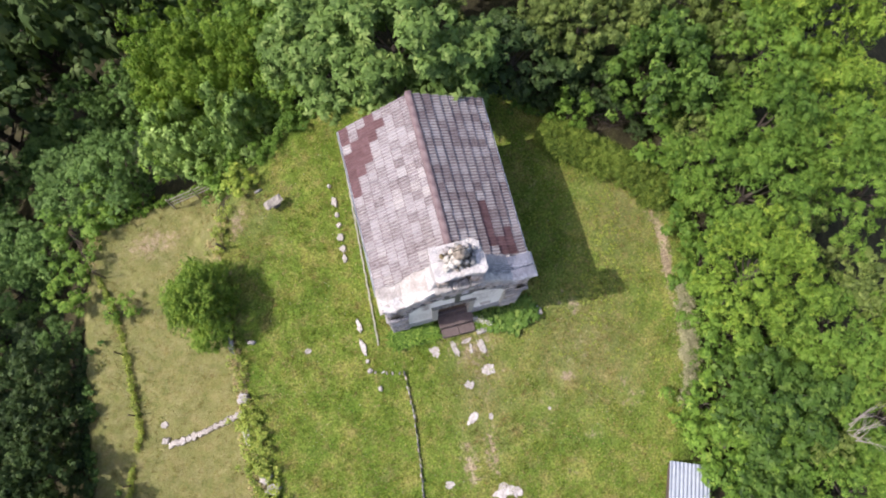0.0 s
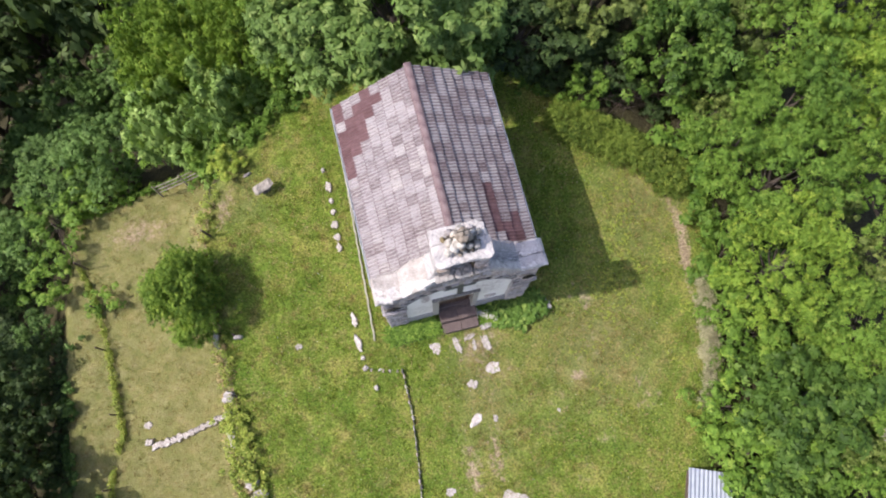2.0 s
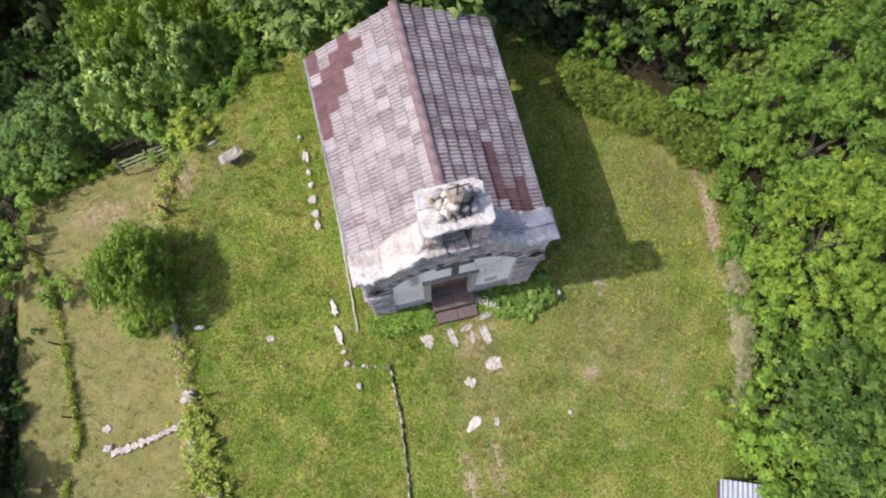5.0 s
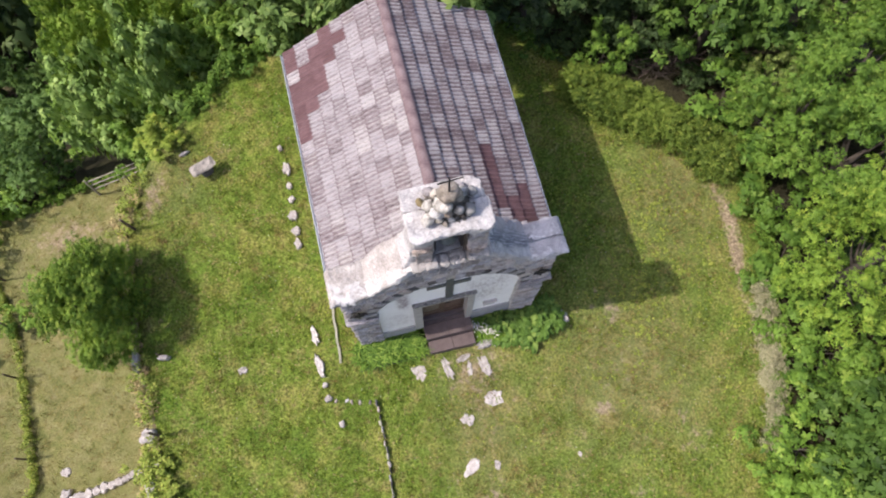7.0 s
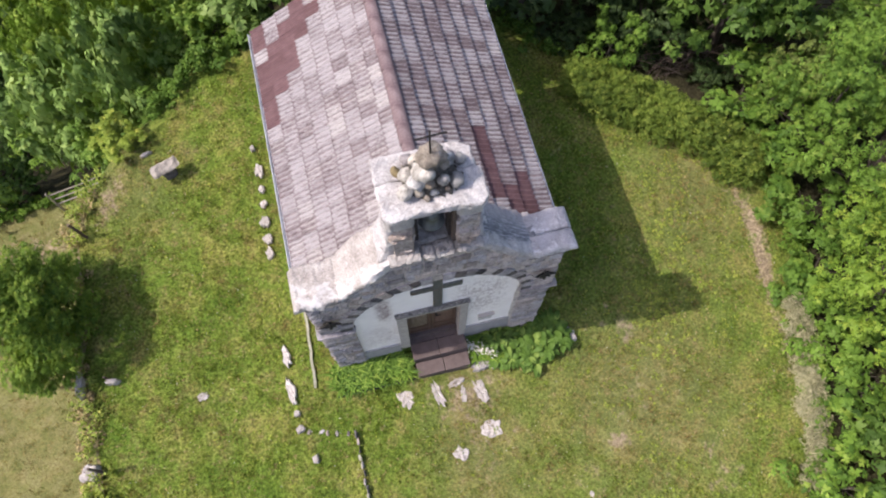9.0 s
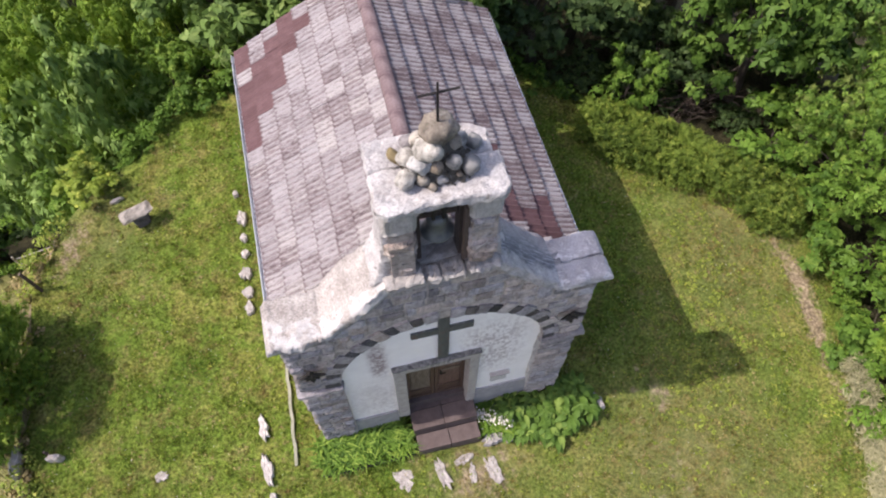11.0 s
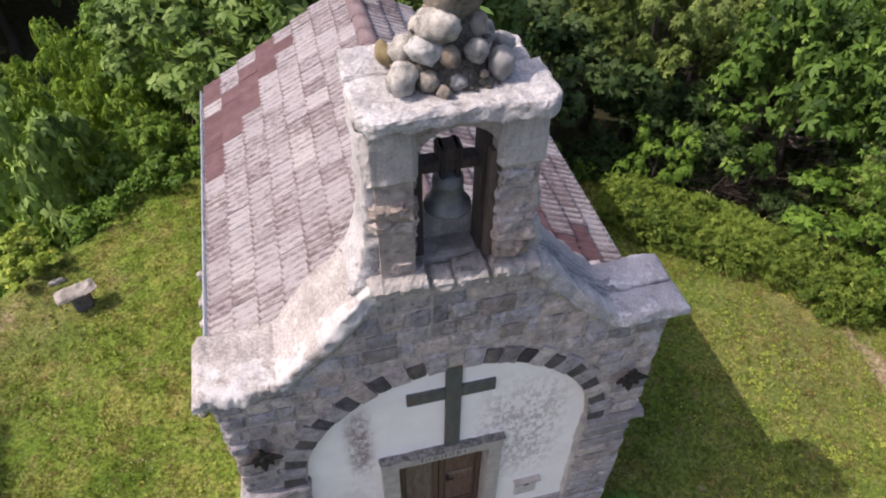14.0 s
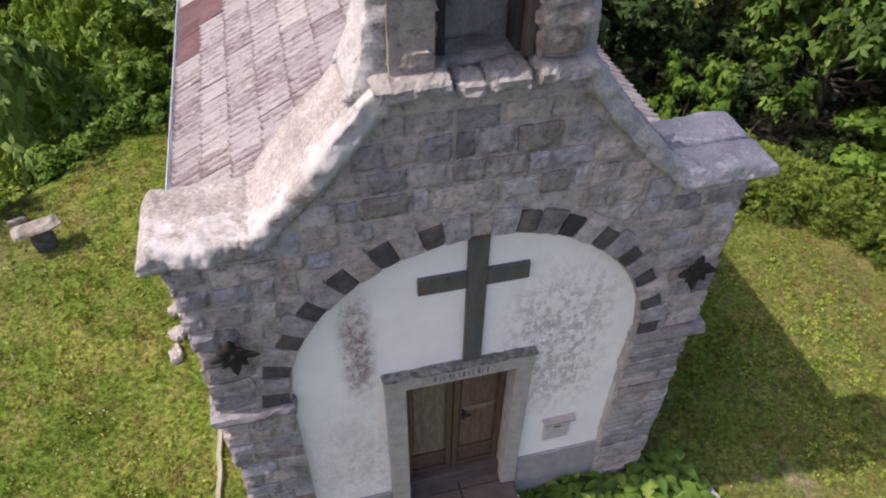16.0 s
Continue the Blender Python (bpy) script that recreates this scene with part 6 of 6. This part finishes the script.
for k in range(22):
    z0 = 1.3 - ground_z(12.0, -7.2)
    p = Vector((random.uniform(-0.3, 0.5), random.uniform(-0.35, 0.35), z0 + random.uniform(-0.2, 0.2)))
    d = Vector((random.uniform(0.4, 1.0), random.uniform(-0.5, 0.5), random.uniform(-0.05, 0.2)))
    mid = p + d * 0.6 + Vector((0, random.uniform(-0.15, 0.15), 0.06))
    mesh_object("branch", *tube([p, mid, p + d * 1.2 + Vector((0, random.uniform(-0.3, 0.3), 0))], [0.014, 0.009, 0.003], 5), DEADWOOD, brush)

twigs = thing("brushwood", (8.3, 6.1, ground_z(8.3, 6.1)), 0, "heap of dead brown brushwood behind the hedge", "branches")
random.seed(12)
for k in range(95):
    a, e = random.uniform(0, 2 * math.pi), random.uniform(-0.1, 0.5)
    p = Vector((random.gauss(0, 0.5), random.gauss(0, 0.25), random.uniform(0.2, 1.1)))
    d = Vector((math.cos(a) * math.cos(e), 0.5 * math.sin(a) * math.cos(e), math.sin(e))) * random.uniform(0.35, 0.8)
    bend = Vector((0, 0, random.uniform(-0.08, 0.12)))
    mesh_object("twig", *tube([p - d, p + bend, p + d], [0.008, 0.006, 0.002], 4), WOOD_GREY if k % 3 else BARK, twigs)

# ---- grass ----
grng = np.random.default_rng(71)


def grass(name, label, n, x0, x1, y0, y1, poly, long, mat, keep):
    x, y = np.repeat(grng.uniform(x0, x1, n // 8), 8), np.repeat(grng.uniform(y0, y1, n // 8), 8)
    vigour = np.repeat(grng.uniform(0.45, 1.7, n // 8), 8)
    x, y = x + grng.normal(size=len(x)) * 0.035, y + grng.normal(size=len(x)) * 0.035
    ok = (outside(poly, x, y) == 0) & keep(x, y)
    x, y, vigour = x[ok], y[ok], vigour[ok]
    tuft = 0.5 + 0.5 * np.sin(2.3 * x + 1.1 * np.sin(1.9 * y)) * np.sin(2.9 * y + 1.3 * np.sin(1.3 * x))
    z = height(x, y)
    m = len(x)
    a, b = grng.uniform(0, 2 * np.pi, m), grng.uniform(0, 2 * np.pi, m)
    l = long * grng.uniform(0.5, 1.3, m) * (0.7 + 0.6 * tuft) * vigour
    w = grng.uniform(0.006, 0.014, m)
    base = np.stack([x, y, z - 0.01], 1)
    side = np.stack([np.cos(a), np.sin(a), np.zeros(m)], 1) * w[:, None]
    tip = base + np.stack([np.cos(b) * l * 0.8, np.sin(b) * l * 0.8, l * 0.75], 1)
    co = np.stack([base - side, base + side, tip], 1).reshape(-1, 3)
    me = fast_mesh(name, co, np.arange(3 * m).reshape(-1, 3), mat, tri=True)
    me.attributes.new("straw", "FLOAT", "POINT").data.foreach_set("value", np.repeat(dry_turf(x, y), 3).astype(np.float32))
    return tagged(new(name, me), label, "grass", kind="stuff")


def off_chapel(x, y):
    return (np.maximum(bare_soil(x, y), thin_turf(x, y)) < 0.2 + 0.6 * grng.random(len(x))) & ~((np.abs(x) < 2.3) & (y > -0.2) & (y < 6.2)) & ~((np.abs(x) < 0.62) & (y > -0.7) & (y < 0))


grass("grass", "short mown green grass with yellow blades", 480000, -8, 9.2, -8, 9, LAWN, 0.048, GRASS, off_chapel)
grass("dry_grass", "sparse straw-coloured grass on the lower terrace", 40000, -16, -8, -6, 9.5, TERRACE, 0.1, GRASS, lambda x, y: (x < -8.3) & (grng.random(len(x)) < 0.6))
m = 26
x, y = np.repeat(grng.normal(6.4, 1.0, m), 6) + 0.16 * grng.normal(size=6 * m), np.repeat(grng.normal(1.8, 1.5, m), 6) + 0.16 * grng.normal(size=6 * m)
x2, y2 = grng.uniform(-7, 8, 40), grng.uniform(-6, 7, 40)
x, y = np.concatenate([x, x2]), np.concatenate([y, y2])
ok = (outside(LAWN, x, y) == 0) & off_chapel(x, y)
x, y = x[ok], y[ok]
at = np.stack([x, y, height(x, y) + 0.05], 1)
tagged(new("flowers", leaf_mesh("flowers", at, np.tile([0.0, 0, 1], (len(at), 1)) + 0.3 * grng.normal(size=(len(at), 3)), grng.uniform(0.014, 0.028, len(at)), PETAL, grng, 0.9)), "scattered small yellow meadow flowers", "flowers", kind="stuff")

x, y = grng.uniform(-7.6, 8.6, 1300), grng.uniform(-8, 8, 1300)
ok = (outside(LAWN, x, y) == 0) & off_chapel(x, y)
at = np.stack([x[ok], y[ok], height(x[ok], y[ok]) + 0.045], 1)
tagged(new("clover_flowers", leaf_mesh("clover_flowers", at, np.tile([0.0, 0, 1], (len(at), 1)) + 0.3 * grng.normal(size=(len(at), 3)), grng.uniform(0.01, 0.022, len(at)), WHITE_PETAL, grng, 0.9)), "tiny white clover flowers scattered in the lawn", "flowers", kind="stuff")

# clumps of yellow-green weeds on the sunny east side
x, y = np.repeat(grng.normal(6.2, 1.1, 60), 7) + 0.2 * grng.normal(size=420), np.repeat(grng.normal(1.2, 2.0, 60), 7) + 0.2 * grng.normal(size=420)
ok = (outside(LAWN, x, y) == 0) & off_chapel(x, y)
x, y = x[ok], y[ok]
at, up = clump_leaves(grng, np.stack([x, y, height(x, y) + 0.03], 1), grng.uniform(0.03, 0.09, len(x)), 16, 0.5, 0.5)
tagged(new("yellow_weeds", leaf_mesh("yellow_weeds", at, up, grng.uniform(0.03, 0.06, len(at)), LEAF_IVY, grng, 0.6)), "low yellow-green weed clumps in the lawn", "weeds", kind="stuff")

# taller tufts and spreading weeds in the turf
x, y = grng.uniform(-7.6, 8.8, 6500), grng.uniform(-8, 8, 6500)
ok = (outside(LAWN, x, y) == 0) & off_chapel(x, y) & (np.sin(0.9 * x + 1.4 * np.sin(0.8 * y)) * np.sin(1.1 * y + 0.7 * x) + 0.8 * grng.normal(size=len(x)) > 0.25)
x, y = x[ok], y[ok]
at, up = clump_leaves(grng, np.stack([x, y, height(x, y) + 0.02], 1), grng.uniform(0.02, 0.1, len(x)), 12, 0.45, 0.5)
tagged(new("lawn_weeds", leaf_mesh("lawn_weeds", at, up, grng.uniform(0.025, 0.065, len(at)), LEAF_HEDGE, grng, 0.5)), "low bright green weeds scattered in the lawn", "weeds", kind="stuff")
x, y = grng.uniform(-7.6, 8.8, 3600), grng.uniform(-8, 8, 3600)
ok = (outside(LAWN, x, y) == 0) & off_chapel(x, y)
x, y = x[ok], y[ok]
at, up = clump_leaves(grng, np.stack([x, y, height(x, y) + 0.01], 1), grng.uniform(0.02, 0.1, len(x)), 12, 0.3, 0.5)
tagged(new("dead_grass", leaf_mesh("dead_grass", at, up, grng.uniform(0.03, 0.08, len(at)), STRAW_LEAF, grng, 0.15)), "scattered wisps of dead tan grass in the lawn", "grass", kind="stuff")

# ---- facade stones ----
random.seed(33)


def put_stone(x0, x1, z0, z1, seed):
    out = random.uniform(-0.012, 0.016)
    v, f = rough_box((x1 - x0 - 0.011, 0.14, z1 - z0 - 0.011), seed, (6, 1, 4), 0.016, 0.012, 8.0, 0.008, 0.008)
    ob = mesh_object("stone", v, f, STONE, facade)
    ob.location = ((x0 + x1) / 2, 0.035 - out, (z0 + z1) / 2)


def course(z0, z1):
    """The free stretches of the wall between two heights."""
    top = max(a for a in np.linspace(0.3, HALF, 120) if shoulder(a) >= z1 - 0.04) if z1 > TOP else HALF
    if z0 < SPRING:
        inner = ARCH
    else:
        r = ARCH + RING
        inner = math.sqrt(r * r - (z0 - SPRING) ** 2) if z0 - SPRING < r else 0.0
    return [(-top, -inner), (inner, top)] if inner > 0 else [(-top, top)]


levels = [0.1 + 3.12 * k / 16 for k in range(17)]
rows = list(zip(levels, levels[1:]))
levels = [3.37]
while levels[-1] < 6.1:
    levels.append(levels[-1] + random.uniform(0.18, 0.235))
levels[-1] = 6.22
rows += list(zip(levels, levels[1:]))
for z0, z1 in rows:
    for a, b in course(z0, z1):
        if b - a < 0.08:
            continue
        x = a
        while x < b - 0.02:
            w = random.uniform(0.3, 0.6) if a > 0 and z1 < 3.3 else random.uniform(0.15, 0.37)
            if b - x - w < 0.14:
                w = b - x
            x0, x1 = x, x + w
            if abs(x0 + HALF) < 0.01:
                x0 -= random.uniform(0.0, 0.06)
            if abs(x1 - HALF) < 0.01:
                x1 += random.uniform(0.0, 0.04)
            put_stone(x0, x1, z0 + random.uniform(-0.008, 0.008), z1 + random.uniform(-0.008, 0.008), x * 3.1 + z0 * 7.7)
            x += w

# ring of alternating dark and pale arch stones
N = 29
for k in range(N):
    a0, a1 = math.pi * k / N, math.pi * (k + 1) / N
    if abs((a0 + a1) / 2 - math.pi / 2) < 0.035:
        continue
    dark = k % 2 == 0
    long = RING - (0.05 if dark else 0.0) + random.uniform(-0.02, 0.03)
    v, f = rough_box((1.0, 0.17, long), k * 1.9, (2, 1, 2), 0.012, 0.012, 6.0)
    pts = []
    for px, py, pz in v:
        r = ARCH + 0.005 + long / 2 + pz
        a = (a0 + a1) / 2 - px * (a1 - a0) * (0.84 if dark else 1.06)
        pts.append((r * math.cos(a), py + 0.02 + (0.008 if dark else 0), SPRING + r * math.sin(a)))
    mesh_object("arch_stone", pts, f, STONE_DARK if dark else STONE, facade, "dark slate arch stone" if dark else "")

# ---- roof tiles ----
def tile_mesh(name, mat, lip):
    wide, long, n = 0.302, 0.42, 12
    verts, faces = [], []
    for k in range(n + 1):
        u = k / n
        h = 0.017 * math.cos(6 * math.pi * u) + 0.005 * math.cos(2 * math.pi * u)
        x = (u - 0.5) * (wide - 0.003)
        verts += [(x, 0, h + lip), (x, long, h + 0.002), (x, 0, h + 0.006)]
    for k in range(n):
        a, b = 3 * k, 3 * k + 3
        faces += [(a, b, b + 1, a + 1), (a + 2, b + 2, b, a)]
    faces += [(0, 1, 2), (3 * n, 3 * n + 2, 3 * n + 1)]
    me = bpy.data.meshes.new(name)
    me.from_pydata(verts, [], faces)
    me.materials.append(mat)
    return me


# the east slope's tile has shade in its colour, the west slope's has none
tiles = {-1: tile_mesh("roof_tile", TILE, 0.046), 1: tile_mesh("roof_tile_east_shaded", TILE_EAST_SHADED, 0.07), 0: tile_mesh("roof_tile_red", TILE_RED, 0.042)}
ROWS, COLS = 8, 19
RED_W = {(0, 0), (0, 1), (0, 3), (0, 4), (0, 5), (0, 6), (0, 7), (1, 2), (1, 3), (1, 4), (1, 5), (2, 1), (2, 2), (2, 3), (2, 4), (3, 0), (3, 1), (3, 2), (4, 1)}
RED_E = {(3, 12), (3, 13), (3, 14), (3, 15), (3, 16), (2, 16), (2, 17), (1, 16), (1, 17), (1, 15)}
random.seed(9)
EXPOSE = math.hypot(RIDGE_Z - EAVE_Z, EAVE_X) / ROWS
for side, red in ((-1, RED_W), (1, RED_E)):
    upslope = Vector((-side * math.cos(SLOPE), 0, math.sin(SLOPE)))
    normal = Vector((side * math.sin(SLOPE), 0, math.cos(SLOPE)))
    along = upslope.cross(normal)
    for r in range(ROWS):
        for c in range(COLS):
            clean = (r, c) in red
            p = Vector((side * EAVE_X, ROOF1 - 0.15 - c * 0.301, EAVE_Z - 0.02)) + upslope * (r * EXPOSE - 0.02 + random.uniform(-0.006, 0.006)) + normal * (0.015 + random.uniform(0, 0.012))
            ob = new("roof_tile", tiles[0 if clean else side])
            m = Matrix((along, upslope, normal)).transposed().to_4x4()
            m.translation = p
            ob.matrix_world = m @ pose(0, 0, 0, random.uniform(-0.8, 0.8), random.uniform(-0.6, 0.6), random.uniform(-1.0, 1.0))
            ob.parent = roof
rv, rf = [], []
for k in range(9):
    a = math.pi * k / 8
    for r, y in ((0.131, 0.0), (0.119, 0.43), (0.12, 0.0)):
        rv.append((r * math.cos(a), y, r * math.sin(a) * 0.8))
for k in range(8):
    a, b = 3 * k, 3 * k + 3
    rf += [(a, a + 1, b + 1, b), (a, b, b + 2, a + 2)]
ridge_me = bpy.data.meshes.new("ridge_tile")
ridge_me.from_pydata(rv, [], rf)
ridge_me.materials.append(RIDGE)
for k in range(15):
    ob = new("ridge_tile", ridge_me)
    ob.matrix_world = pose(random.uniform(-0.006, 0.006), 0.55 + k * 0.38, RIDGE_Z - 0.03, 0.7, 0, random.uniform(-0.8, 0.8))
    ob.parent = roof
